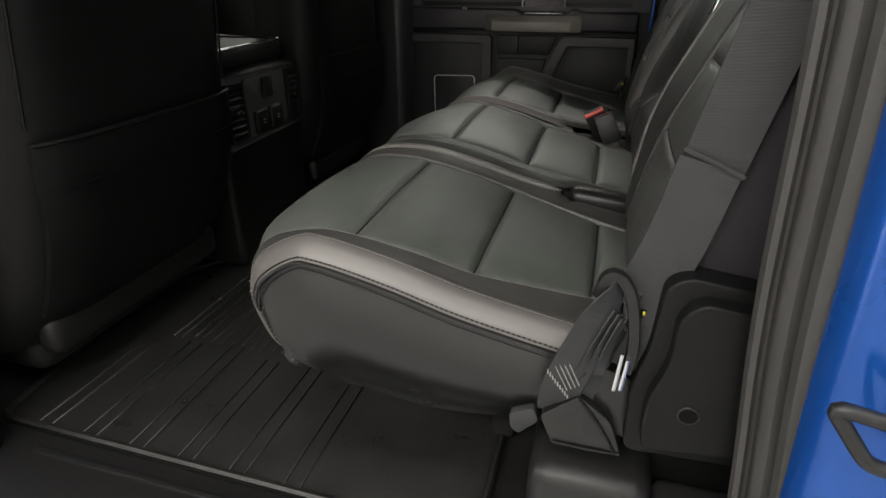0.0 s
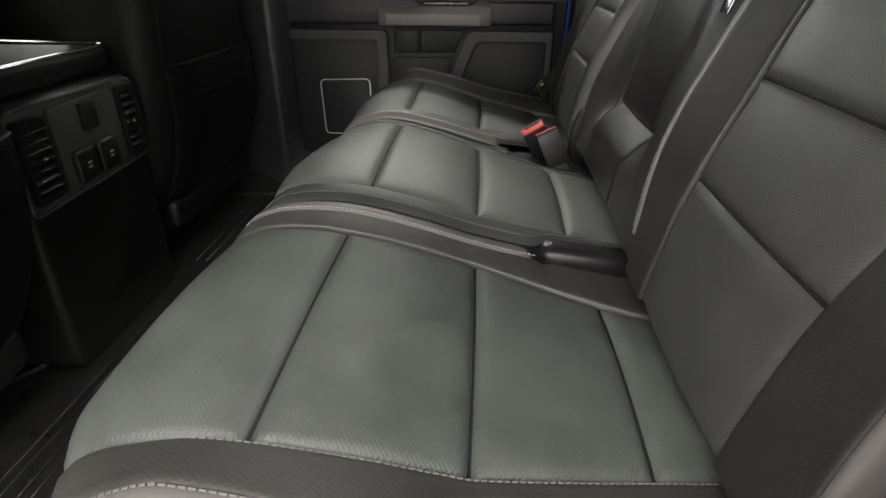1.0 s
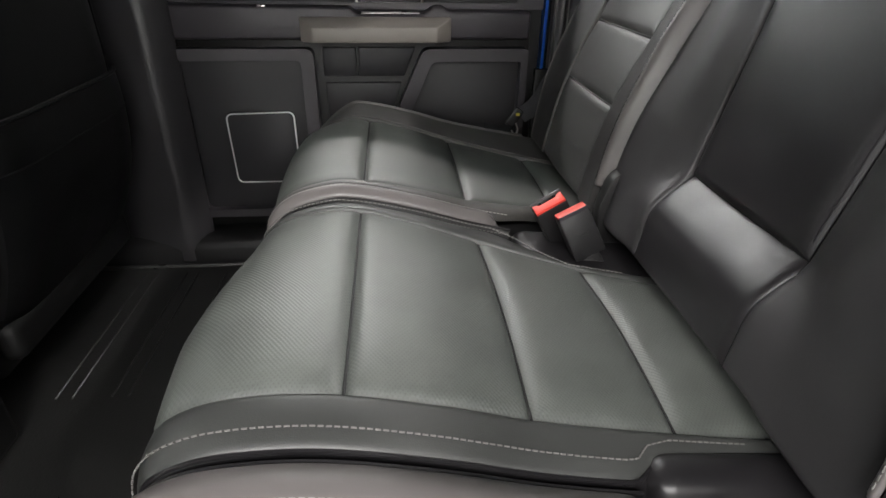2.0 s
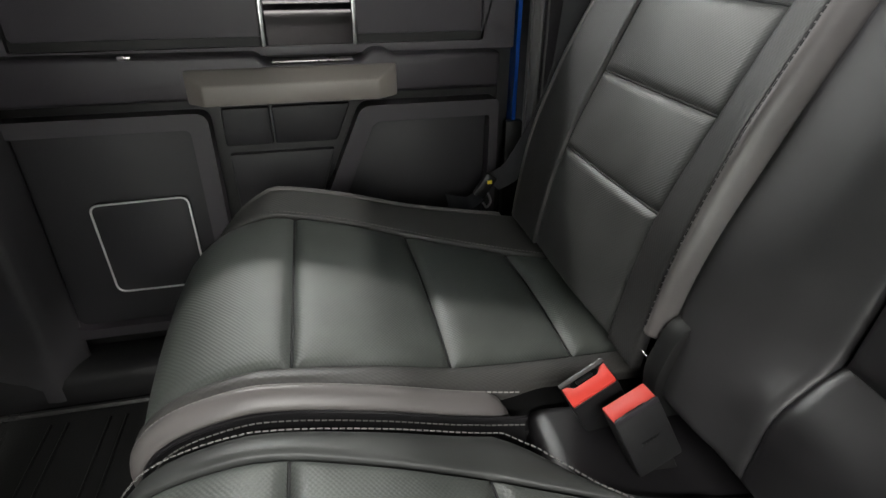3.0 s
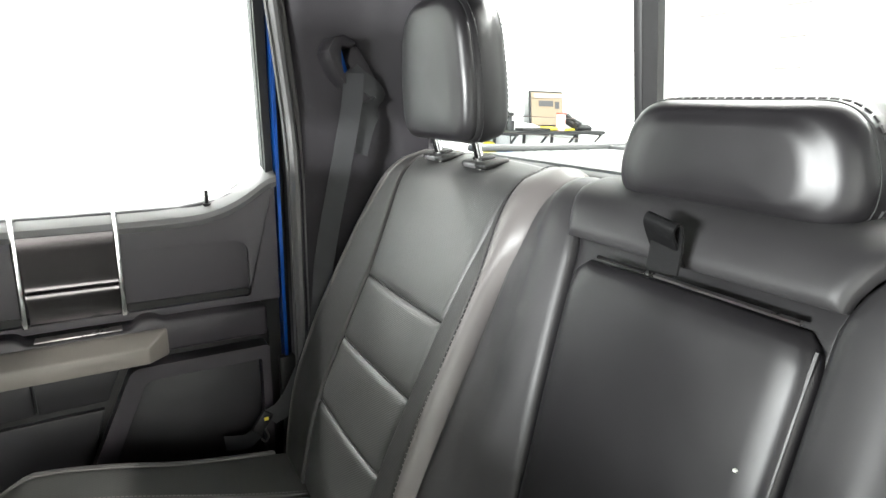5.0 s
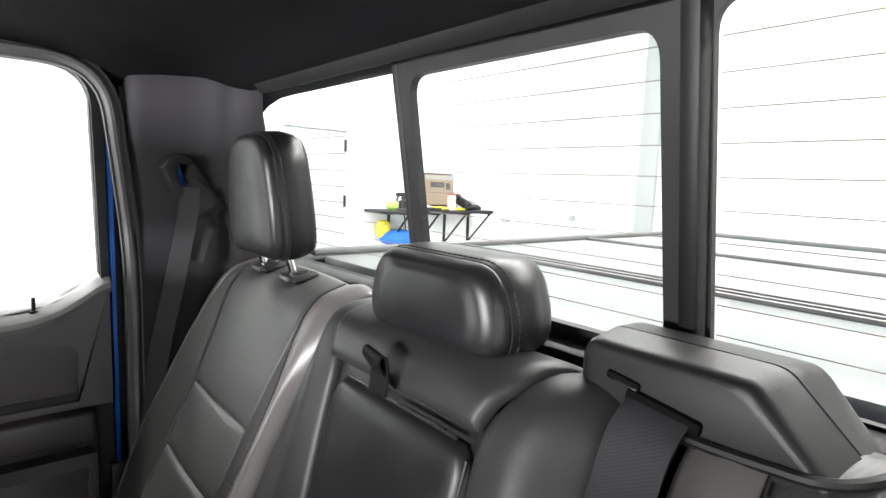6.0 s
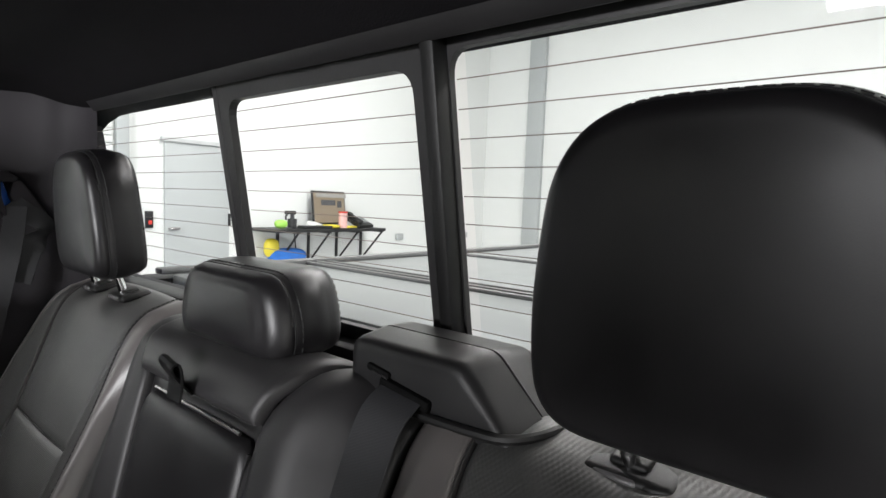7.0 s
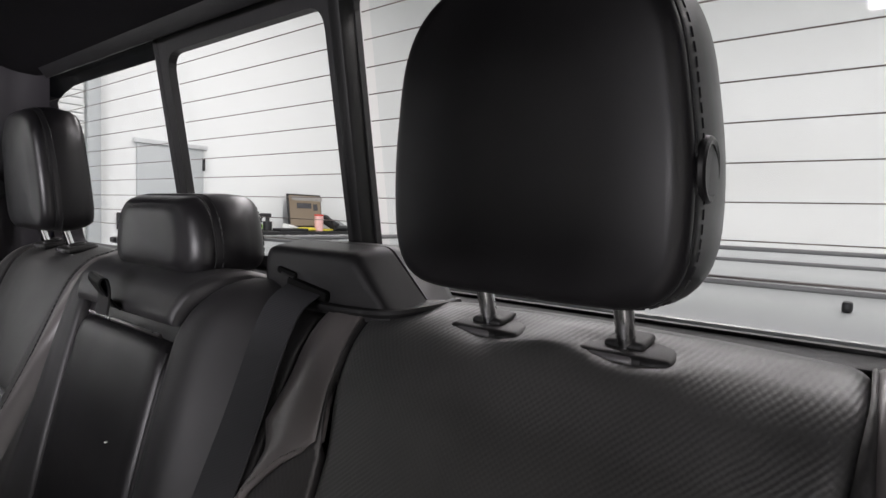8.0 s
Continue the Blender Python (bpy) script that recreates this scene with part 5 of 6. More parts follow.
def buckle(at, rot, flip, size, label):
    """A buckle: its open face on top, the slot on one long side and the red button on the other."""
    t = thing("belt_buckle", at, label, "belt buckle", "rear belt buckles")
    m = Matrix.Translation(at) @ Euler([radians(a) for a in rot]).to_matrix().to_4x4() @ Matrix.Diagonal((flip * size, flip * size, size, 1))

    def put(name, bm, mat, lab=""):
        bmesh.ops.transform(bm, matrix=m, verts=bm.verts)
        bmesh.ops.recalc_face_normals(bm, faces=bm.faces)
        return part(name, bm, mat, t, lab)
    put("case", rounded_box((0.0525, 0.0275, 0.078), (0, 0, -0.0135), 0.0035, 2, taper=(2, 0.97, 0.97)), PLASTIC)
    if flip > 0:
        y0 = 0.0030
        face = [(-0.024, -0.0115), (0.024, -0.0115), (0.024, 0.0090), (0.0185, 0.0080), (0.0130, y0), (-0.0130, y0), (-0.0185, 0.0080), (-0.024, 0.0090)]
        put("button", slab(face, 2, 0.022, 0.0285, 0.0012), RED, "red release button")
        put("tongue_slot", slab(round_outline([(-0.0122, y0 + 0.0006), (0.0122, y0 + 0.0006), (0.0165, 0.0085), (0.0130, 0.0108), (-0.0130, 0.0108), (-0.0165, 0.0085)], 0.002, 2), 2, 0.022, 0.0258, 0.0008), HOLE)
        put("tongue_gate", rounded_box((0.018, 0.0042, 0.003), (0, y0 + 0.0042, 0.0258), 0.001), SIDE)
        put("rim", rounded_box((0.050, 0.0030, 0.006), (0.0, 0.0125, 0.0270), 0.001), GLOSSGREY, "worn grey rim")
    else:
        face = [(-0.0245, -0.0122), (0.0245, -0.0122), (0.0245, 0.0095), (0.0115, 0.0095), (0.0105, 0.0075), (-0.0105, 0.0075), (-0.0115, 0.0095), (-0.0245, 0.0095)]
        bmf = slab(face, 2, 0.020, 0.0285, 0.0012)
        for v in bmf.verts:
            if v.co.z > 0.024 and v.co.y > 0.0:
                v.co.z -= 0.0035 * v.co.y / 0.0095
        put("button", bmf, RED, "red release button")
        put("tongue_slot", rounded_box((0.020, 0.0040, 0.004), (0, 0.0095, 0.0240), 0.0008), HOLE)
        put("rim", rounded_box((0.049, 0.0024, 0.006), (0.0, 0.0125, 0.0255), 0.001), TRIM)
    put("stalk", rounded_box((0.034, 0.012, 0.08), (0, 0.0, -0.085), 0.003), DARKPLASTIC)
    bars = merge(*[rounded_box((0.003, 0.0006, 0.004), (-0.009 + 0.0042 * k, 0.0138 if flip < 0 else -0.0138, -0.014), 0) for k in range(5)])
    put("embossed_mark", bars, SIDE)
    return t


buckle((0.3857, 0.2465, 0.366), (12.3, -30.1, 3.6), 1, 1.0, "black belt buckle with a red button and open slot")
buckle((0.4077, 0.2023, 0.369), (-12.1, -24.9, 6.0), -1, 0.92, "black belt buckle with a red button beside its pair")

def crumb(at, r):
    tagged(finish("crumb", pillow((r * 2.2, r * 1.7, r * 1.2), at, 2.2, 2), PAPER), "tiny pale crumb lying on the leather", "crumb", "crumbs")


# small catches where cushion meets back
cl = thing("release_catch", (0.487, 0.480, 0.345), "small black plastic catch in the gap behind the cushion", "catch", "seat catches")
part("body", rounded_box((0.020, 0.05, 0.016), (0.470, 0.560, 0.352), 0.004), DARKPLASTIC, cl)
part("edge", tube([(0.462, 0.535, 0.360), (0.462, 0.585, 0.360)], 0.0012, 6), SATIN, cl)
cl = thing("release_catch", (0.48, 0.29, 0.345), "thin bright wire catch in the gap behind the cushion", "catch", "seat catches")
part("wire", tube([(0.463, 0.321, 0.370), (0.466, 0.277, 0.369)], 0.0014, 6), CHROME, cl)
sp = thing("bolster_hinge", (0.50, 0.262, 0.34), "black plastic hinge cover between the seat backs", "hinge")
part("cover", slab(round_outline([(0.462, 0.31), (0.455, 0.37), (0.470, 0.420), (0.500, 0.440), (0.53, 0.40), (0.52, 0.31)], 0.012, 3), 1, 0.250, 0.275, 0.006), DARKPLASTIC, sp)

# ---- far rear door ----
door = thing("car_door", (0.1, 0.87, 0.05), "closed charcoal rear door with taupe pull handle and metal accent", "car door")
DY = 0.878
part("outer_panel", frame_plate(round_outline([(-0.345, 0.05), (0.507, 0.05), (0.507, 1.298), (-0.345, 1.298)], [0.05, 0.05, 0.08, 0.05], 6),
     round_outline([(-0.30, 0.70), (0.494, 0.70), (0.482, 1.272), (-0.30, 1.272)], [0.02, 0.03, 0.05, 0.02], 6), 1, DY + 0.022, DY + 0.05), DARKPLASTIC, door, smooth=False)
# top rail along the window
rail = [(-0.345, 0.790), (0.10, 0.792), (0.33, 0.795), (0.40, 0.806), (0.445, 0.826), (0.488, 0.856), (0.506, 0.850), (0.506, 0.600), (-0.345, 0.600)]
up = slab(rail, 1, DY + 0.014, DY + 0.060, 0.010, 3)
part("upper_panel", up, UPPERDOOR, door, "charcoal upper trim")
rl = spline([(-0.345, 0.794), (0.10, 0.796), (0.33, 0.800), (0.40, 0.812), (0.445, 0.833), (0.488, 0.862), (0.507, 0.868)])
rq = rl[0](np.linspace(0, rl[1], 60))
sec = [(-0.008, -0.040), (-0.012, -0.030), (-0.009, -0.020), (0.000, -0.0145), (0.018, -0.007), (0.030, -0.001), (0.036, 0.0), (0.050, 0.0), (0.050, -0.040)]
RP = np.stack([np.stack([rq[:, 0], np.full(60, DY + dy), rq[:, 1] + dz], -1) for dy, dz in sec], 1)
bm = from_grid(RP, closed_v=True, caps=True)
bmesh.ops.recalc_face_normals(bm, faces=bm.faces)
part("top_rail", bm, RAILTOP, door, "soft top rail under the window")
rec = frame_plate(round_outline([(-0.345, 0.592), (0.505, 0.592), (0.505, 0.838), (0.445, 0.800), (0.38, 0.772), (-0.345, 0.764)], 0.002, 5), round_outline([(-0.30, 0.606), (0.30, 0.606), (0.447, 0.606), (0.447, 0.724), (0.30, 0.724), (-0.30, 0.724)], [0.004, 0.004, 0.004, 0.030, 0.004, 0.02], 5), 1, DY + 0.000, DY + 0.016)
rims = [e for e in rec.edges if e.calc_face_angle(0) > 1.0]
bmesh.ops.bevel(rec, geom=rims, offset=0.0125, segments=6, affect="EDGES", profile=0.5, clamp_overlap=True)
part("recess_frame", rec, UPPERDOOR, door, angle=28)
# metal accent
ap = spline([(0.604, DY + 0.004), (0.640, DY - 0.001), (0.652, DY - 0.004), (0.664, DY - 0.004), (0.670, DY + 0.001), (0.700, DY - 0.003), (0.742, DY - 0.010), (0.752, DY - 0.011), (0.768, DY - 0.011)])
ac = ap[0](np.linspace(0, ap[1], 30))
AP = np.zeros((30, 5, 3))
AP[..., 0] = np.linspace(0.081, 0.219, 5)[None]
AP[..., 1], AP[..., 2] = ac[:, None, 1], ac[:, None, 0]
AB = AP[::-1].copy()
AB[..., 1] = DY + 0.02
bm = from_grid(np.concatenate([AP, AB], 0), closed_u=True)
bmesh.ops.recalc_face_normals(bm, faces=bm.faces)
part("accent_plate", bm, DARKMETAL, door, "dark brushed metal accent")
for x0, x1 in ((0.074, 0.080), (0.222, 0.226)):
    part("accent_edge", slab([(x0 - 0.004, 0.606), (x0 + 0.005, 0.606), (x1 + 0.003, 0.800), (x1 - 0.006, 0.800)], 1, DY - 0.012, DY + 0.02, 0.002), CHROME, door, "bright accent edge")
# armrest shelf, pull handle and switch
arm_prof = [(-0.345, 0.530), (0.470, 0.530), (0.470, 0.590), (0.280, 0.592), (0.268, 0.602), (0.245, 0.602), (0.225, 0.585), (0.075, 0.585), (0.060, 0.600), (-0.345, 0.604)]
part("armrest", slab(arm_prof, 1, DY - 0.034, DY + 0.03, 0.010, 3), DOORPLASTIC, door)
hb = bmesh.new()
rings = [[hb.verts.new(p) for p in q] for q in (
    [(-0.052, 0.872, 0.526), (0.286, 0.872, 0.526), (0.286, 0.872, 0.580), (-0.052, 0.872, 0.580)],
    [(-0.052, 0.838, 0.527), (0.286, 0.838, 0.527), (0.286, 0.838, 0.579), (-0.052, 0.838, 0.579)],
    [(-0.022, 0.802, 0.530), (0.252, 0.802, 0.530), (0.252, 0.802, 0.562), (-0.022, 0.802, 0.562)])]
for A, B in zip(rings, rings[1:]):
    for k in range(4):
        hb.faces.new((A[k], A[(k + 1) % 4], B[(k + 1) % 4], B[k]))
hb.faces.new(rings[2])
hb.faces.new(rings[0][::-1])
bmesh.ops.recalc_face_normals(hb, faces=hb.faces)
bmesh.ops.bevel(hb, geom=list(hb.edges), offset=0.0035, segments=2, affect="EDGES", profile=0.5, clamp_overlap=True)
part("pull_handle", hb, HANDLE, door, "taupe pull handle")
part("switch_plate", rounded_box((0.13, 0.024, 0.003), (0.15, DY - 0.020, 0.5865), 0.001), SATIN, door, "bright window switch plate")
part("latch_pad", rounded_box((0.02, 0.006, 0.006), (-0.13, DY - 0.036, 0.601), 0.002), SATIN, door)
# lower panels
part("lower_base", slab([(-0.345, 0.06), (0.478, 0.06), (0.478, 0.531), (-0.345, 0.531)], 1, DY - 0.006, DY + 0.03, 0.006), DARKPLASTIC, door)
pk_o = round_outline([(-0.345, 0.10), (-0.028, 0.10), (-0.028, 0.512), (-0.345, 0.512)], [0.02, 0.03, 0.02, 0.005], 5)
pk_i = round_outline([(-0.33, 0.12), (-0.058, 0.12), (-0.058, 0.486), (-0.33, 0.486)], [0.02, 0.02, 0.012, 0.005], 5)
part("pocket_frame", frame_plate(pk_o, pk_i, 1, DY - 0.040, DY), DOORPLASTIC, door)
part("pocket_panel", slab([(-0.335, 0.11), (-0.055, 0.11), (-0.055, 0.488), (-0.335, 0.488)], 1, DY - 0.020, DY, 0.004), DOORPANEL, door)
tr_o = round_outline([(0.085, 0.20), (0.468, 0.20), (0.468, 0.512), (0.222, 0.512)], [0.01, 0.01, 0.01, 0.018], 5)
tr_i = round_outline([(0.128, 0.215), (0.452, 0.215), (0.452, 0.484), (0.243, 0.484)], [0.01, 0.01, 0.006, 0.014], 5)
part("speaker_frame", frame_plate(tr_o, tr_i, 1, DY - 0.046, DY), DOORPLASTIC, door)
part("speaker_panel", slab([(0.120, 0.21), (0.456, 0.21), (0.456, 0.488), (0.238, 0.488)], 1, DY - 0.014, DY, 0.004), DOORPANEL, door)
for q in ([(-0.010, 0.447), (0.068, 0.447), (0.068, 0.512), (-0.010, 0.512)], [(0.072, 0.447), (0.178, 0.447), (0.205, 0.512), (0.072, 0.512)], [(-0.005, 0.30), (0.130, 0.30), (0.172, 0.432), (-0.008, 0.432)]):
    part("bin_panel", slab(q, 1, DY - 0.018, DY, 0.004), DOORPANEL, door)
SATINWIRE = material("pale_wire", (0.85, 0.84, 0.83), 0.35, 0.6, var=0.05, scale=20, bump=0.02)
# wire-edged speaker grille low on the door
gr = thing("speaker_grille", (-0.16, 0.83, 0.18), "low black grille edged with bright wire on the door", "speaker grille")
go = [(-0.242, 0.192), (-0.088, 0.192), (-0.088, 0.368), (-0.246, 0.364)]
part("grille_panel", slab(round_outline(go, 0.016, 4), 1, 0.846, 0.858, 0.003), DOORPANEL, gr)
ro = round_outline(go, 0.016, 5)
part("wire_edge", tube([(p[0], 0.845, p[1]) for p in ro], 0.0019, 6, True), SATINWIRE, gr, "bright wire edge")
pin = thing("lock_pin", (0.38, 0.89, 0.79), "small black door lock pin in the window rail", "lock pin")
part("stem", tube([(0.380, 0.893, 0.79), (0.380, 0.893, 0.815), (0.380, 0.893, 0.824)], 0.0035, 8), DARKPLASTIC, pin)
part("collar", tube([(0.380, 0.893, 0.793), (0.380, 0.893, 0.799)], 0.008, 10), DARKPLASTIC, pin)
dg = thing("window_2", (0.1, 0.915, 0.78), "clear far rear door window", "window", kind="structure")
g2 = part("glass_pane", rounded_box((0.84, 0.004, 0.50), (0.1, 0.913, 1.03), 0), GLASS, dg, smooth=False)
g2.visible_shadow = False
part("window_seal", tube([(-0.34, 0.908, 0.786), (0.33, 0.908, 0.791), (0.40, 0.908, 0.804), (0.49, 0.908, 0.856)], 0.0025, 6), DARKPLASTIC, dg)
part("window_frame", frame_plate(round_outline([(-0.36, 0.60), (0.507, 0.60), (0.505, 1.298), (-0.36, 1.298)], [0.01, 0.01, 0.09, 0.02], 6), round_outline([(-0.30, 0.62), (0.497, 0.62), (0.484, 1.270), (-0.30, 1.270)], [0.01, 0.01, 0.075, 0.02], 6), 1, 0.888, 0.93), DARKPLASTIC, dg, smooth=False)
bp_ = thing("pillar_trim", (-0.36, 0.84, 0.0), "dark plastic trim on the middle door pillar", "trim", kind="structure")
part("panel", slab(round_outline([(-0.57, 0.90), (-0.55, 0.83), (-0.45, 0.798), (-0.372, 0.786), (-0.350, 0.800), (-0.322, 0.846), (-0.348, 0.862), (-0.348, 0.90)], [0.01, 0.03, 0.05, 0.014, 0.014, 0.01, 0.004, 0.004], 4), 2, 0.0, 1.24, 0.004), RAILDARK, bp_)

# ---- front seats and console ----
def front_seat(y, w, label, s, recline=0.0):
    t = thing("front_seat", (-0.60, y, 0.0), label, "front seat", "front seats")
    at, L, _, _ = spline([(-0.500, 0.12), (-0.478, 0.20), (-0.470, 0.32), (-0.482, 0.46), (-0.510, 0.62), (-0.545, 0.80), (-0.590, 0.93)])
    a = np.linspace(0, L, 36)
    c = at(a)
    c[:, 0] += recline * np.clip(c[:, 1] - 0.12, 0, 1)
    v = np.linspace(-1, 1, 27)
    tp = 1 - 0.16 * np.clip((c[:, 1] - 0.45) / 0.5, 0, 1)
    P = np.zeros((36, 27, 3))
    P[..., 0] = c[:, None, 0] - 0.075 * np.abs(v[None]) ** 7
    P[..., 1] = y + v[None] * w / 2 * tp[:, None]
    P[..., 2] = c[:, None, 1]
    bk = P[:, ::-1].copy()
    bk[..., 0] -= 0.12
    bm = from_grid(np.concatenate([P, bk], 1), closed_v=True, caps=True)
    bmesh.ops.recalc_face_normals(bm, faces=bm.faces)
    part("back_shell", bm, SEATBACK, t)
    # map pocket with a rolled top
    i0, i1 = 3, 17
    Q = P[i0:i1, 2:25].copy()
    bulge = 0.006 + 0.012 * np.sin(np.linspace(0, math.pi * 0.9, i1 - i0))
    Q[..., 0] += bulge[:, None] + 0.004
    back = Q[:, ::-1].copy()
    back[..., 0] -= 0.01
    bm = from_grid(np.concatenate([Q, back], 1), closed_v=True, caps=True)
    bmesh.ops.recalc_face_normals(bm, faces=bm.faces)
    part("map_pocket", bm, SEATBACK, t, "sewn leather map pocket")
    part("pocket_hem", tube([tuple(p) for p in Q[-1]], 0.0038, 6), SEATBACK, t)
    part("pocket_seam", tube([(p[0] + 0.0005, p[1], p[2]) for p in Q[-4]], 0.0011, 6), SEATBACK, t)
    rim = [P[i, 2] + np.array([0.004, 0.0, 0.0]) for i in range(i1, 35)] + [P[34, j] + np.array([0.004, 0, 0]) for j in range(3, 24)] + [P[i, 24] + np.array([0.004, 0.0, 0.0]) for i in range(34, i1 - 1, -1)]
    part("panel_seam", tube([tuple(p) for p in rim], 0.0024, 6), SEATBACK, t)
    part("head_pad", pillow((0.12, 0.27, 0.20), (-0.66 + recline * 0.9, y, 1.06), 5, 8), SEATBACK, t)
    part("base", rounded_box((0.40, w * 0.86, 0.16), (-0.72, y, 0.13), 0.03, 3), DARKPLASTIC, t)
    part("lower_valance", rounded_box((0.05, w * 0.84, 0.075), (-0.500, y, 0.135), 0.02, 3), DARKPLASTIC, t)
    return t


front_seat(-0.455, 0.54, "black leather driver's seat seen from behind", -1, 0.33)
front_seat(0.510, 0.54, "black leather front passenger seat seen from behind", 1, 0.20)

con = thing("centre_console", (-0.60, 0.04, 0.0), "black centre console with rear air vents and chrome trim", "console")
part("body", rounded_box((0.42, 0.36, 0.50), (-0.685, 0.04, 0.25), 0.02, 3), DARKPLASTIC, con)
part("lid", rounded_box((0.40, 0.34, 0.05), (-0.70, 0.04, 0.525), 0.014, 3), PLASTIC, con)
part("lid_trim", tube(rounded_path([(-0.49, -0.118, 0.552), (-0.49, 0.198, 0.552), (-0.80, 0.198, 0.556)], 0.02, 4), 0.003, 6), CHROME, con, "chrome lid edge")
FX = -0.470
VENTGREY = material("satin_dark_grey", (0.085, 0.085, 0.087), 0.35, 0.2, var=0.1, scale=10, bump=0.06)
face = round_outline([(-0.135, 0.318), (0.205, 0.325), (0.218, 0.345), (0.218, 0.470), (0.200, 0.487), (-0.120, 0.492), (-0.140, 0.475)], 0.012, 4)
part("vent_face", slab(face, 0, FX - 0.02, FX, 0.004), VENTGREY, con)
part("face_edge", tube([(FX + 0.001, p[0], p[1]) for p in face], 0.003, 6, True), GLOSSGREY, con)
for y0, y1 in ((-0.126, -0.052), (0.146, 0.206)):
    vf = part("vent", frame_plate(round_outline([(y0, 0.335), (y1, 0.338), (y1, 0.475), (y0, 0.478)], 0.008, 4), round_outline([(y0 + 0.008, 0.345), (y1 - 0.008, 0.347), (y1 - 0.008, 0.466), (y0 + 0.008, 0.468)], 0.005, 4), 0, FX, FX + 0.010), PLASTIC, con)
    part("vent_well", rounded_box((0.004, y1 - y0 - 0.012, 0.124), (FX + 0.001, (y0 + y1) / 2, 0.407), 0.001), DARKPLASTIC, con)
    for k in range(7):
        part("slat", rounded_box((0.012, y1 - y0 - 0.014, 0.004), (FX + 0.004, (y0 + y1) / 2, 0.357 + 0.0165 * k), 0.001, rot=Euler((0, radians(25), 0)).to_matrix()), PLASTIC, vf)
    part("tab", rounded_box((0.010, 0.014, 0.010), (FX + 0.012, (y0 + y1) / 2, 0.407), 0.002), CHROME, vf, "bright vent tab")
part("centre_plate", slab(round_outline([(-0.046, 0.335), (0.140, 0.338), (0.140, 0.478), (-0.046, 0.480)], 0.01, 4), 0, FX, FX + 0.006, 0.002), VENTGREY, con)
part("port_cover", rounded_box((0.012, 0.040, 0.050), (FX + 0.009, 0.048, 0.448), 0.004), DARKPLASTIC, con)
for yk in (0.005, 0.072):
    sk = part("socket_cover", rounded_box((0.016, 0.056, 0.060), (FX + 0.010, yk, 0.368), 0.006, 3), DARKPLASTIC, con, "flip-up socket cover")
    part("mark", merge(rounded_box((0.0008, 0.010, 0.003), (FX + 0.0184, yk, 0.372), 0), rounded_box((0.0008, 0.010, 0.003), (FX + 0.0184, yk, 0.364), 0)), STITCH, sk, smooth=False)

# ---- floor mat ----
mat_o = round_outline([(-0.575, -0.748), (0.30, -0.748), (0.30, 0.76), (-0.66, 0.76), (-0.655, 0.31), (-0.595, 0.278), (-0.512, 0.205), (-0.522, -0.07), (-0.615, -0.20), (-0.650, -0.30)], [0.03, 0.04, 0.04, 0.04, 0.03, 0.03, 0.05, 0.05, 0.05, 0.06], 6)
fm = thing("floor_mat", (-0.15, 0, -0.012), "black ribbed rubber floor mat with raised edges", "floor mat")
part("sheet", slab(mat_o, 2, -0.011, 0.0, 0.002), RUBBER, fm)
part("raised_edge", tube([(p[0], p[1], 0.003) for p in mat_o], 0.006, 6, True), RUBBER, fm)
bars = [(-0.497 + 0.0975 * k + d, -0.742, -0.475 + 0.012 * (k % 3)) for k in range(6) for d in (0.0, 0.028)]
bars += [(-0.448 + 0.048 * k + d, -0.455 + 0.01 * (k % 2), 0.075 - 0.012 * k) for k in range(6) for d in (0.0, 0.020)]
bars += [(-0.470 + 0.0975 * k + d, 0.30, 0.73) for k in range(6) for d in (0.0, 0.028)]
for x, y0, y1 in bars:
    part("rib", rounded_box((0.0045, y1 - y0, 0.005), (x, (y0 + y1) / 2, 0.001), 0.0015, 1), RUBBER, fm)

# ---- under the seats and beside the doorway ----
us_ = thing("storage_box", (0.25, 0, 0.0), "black carpeted storage box under the rear seat", "storage box")
part("front", rounded_box((0.04, 1.10, 0.18), (0.30, 0, 0.09), 0.01), CARPET, us_)
part("lid", rounded_box((0.26, 1.10, 0.02), (0.41, 0, 0.175), 0.005), CARPET, us_)
sb = thing("side_trim", (0.50, -0.80, 0.0), "moulded black plastic trim beside the doorway with a round plug", "trim", kind="structure")
pl = round_outline([(0.476, 0.283), (0.598, 0.300), (0.590, 0.448), (0.503, 0.460), (0.487, 0.440), (0.487, 0.385), (0.473, 0.345)], [0.014, 0.004, 0.004, 0.022, 0.016, 0.02, 0.02], 5)
part("panel", slab(pl, 1, -0.808, -0.76, 0.011, 4), SEATBACK, sb)
ps = round_outline([(0.462, 0.262), (0.606, 0.270), (0.602, 0.460), (0.492, 0.474), (0.474, 0.462), (0.470, 0.390), (0.460, 0.350)], [0.014, 0.004, 0.004, 0.016, 0.016, 0.02, 0.02], 5)
part("surround", slab(ps, 1, -0.790, -0.74, 0.006, 3), SEATBACK, sb)
part("backing", rounded_box((0.20, 0.02, 0.46), (0.56, -0.722, 0.20), 0.005), DARKPLASTIC, sb)
ut = round_outline([(0.490, 0.456), (0.606, 0.438), (0.600, 0.75), (0.590, 0.90), (0.560, 0.90), (0.522, 0.70)], [0.012, 0.004, 0.01, 0.01, 0.02, 0.05], 4)
part("upper_trim", slab(ut, 1, -0.762, -0.735, 0.007, 3), TRIM, sb, "smooth dark trim beside the seat back")
part("plug", tube([(0.5125, -0.8085, 0.338), (0.5125, -0.8095, 0.338)], 0.0085, 18), HOLE, sb, "round plug hole")
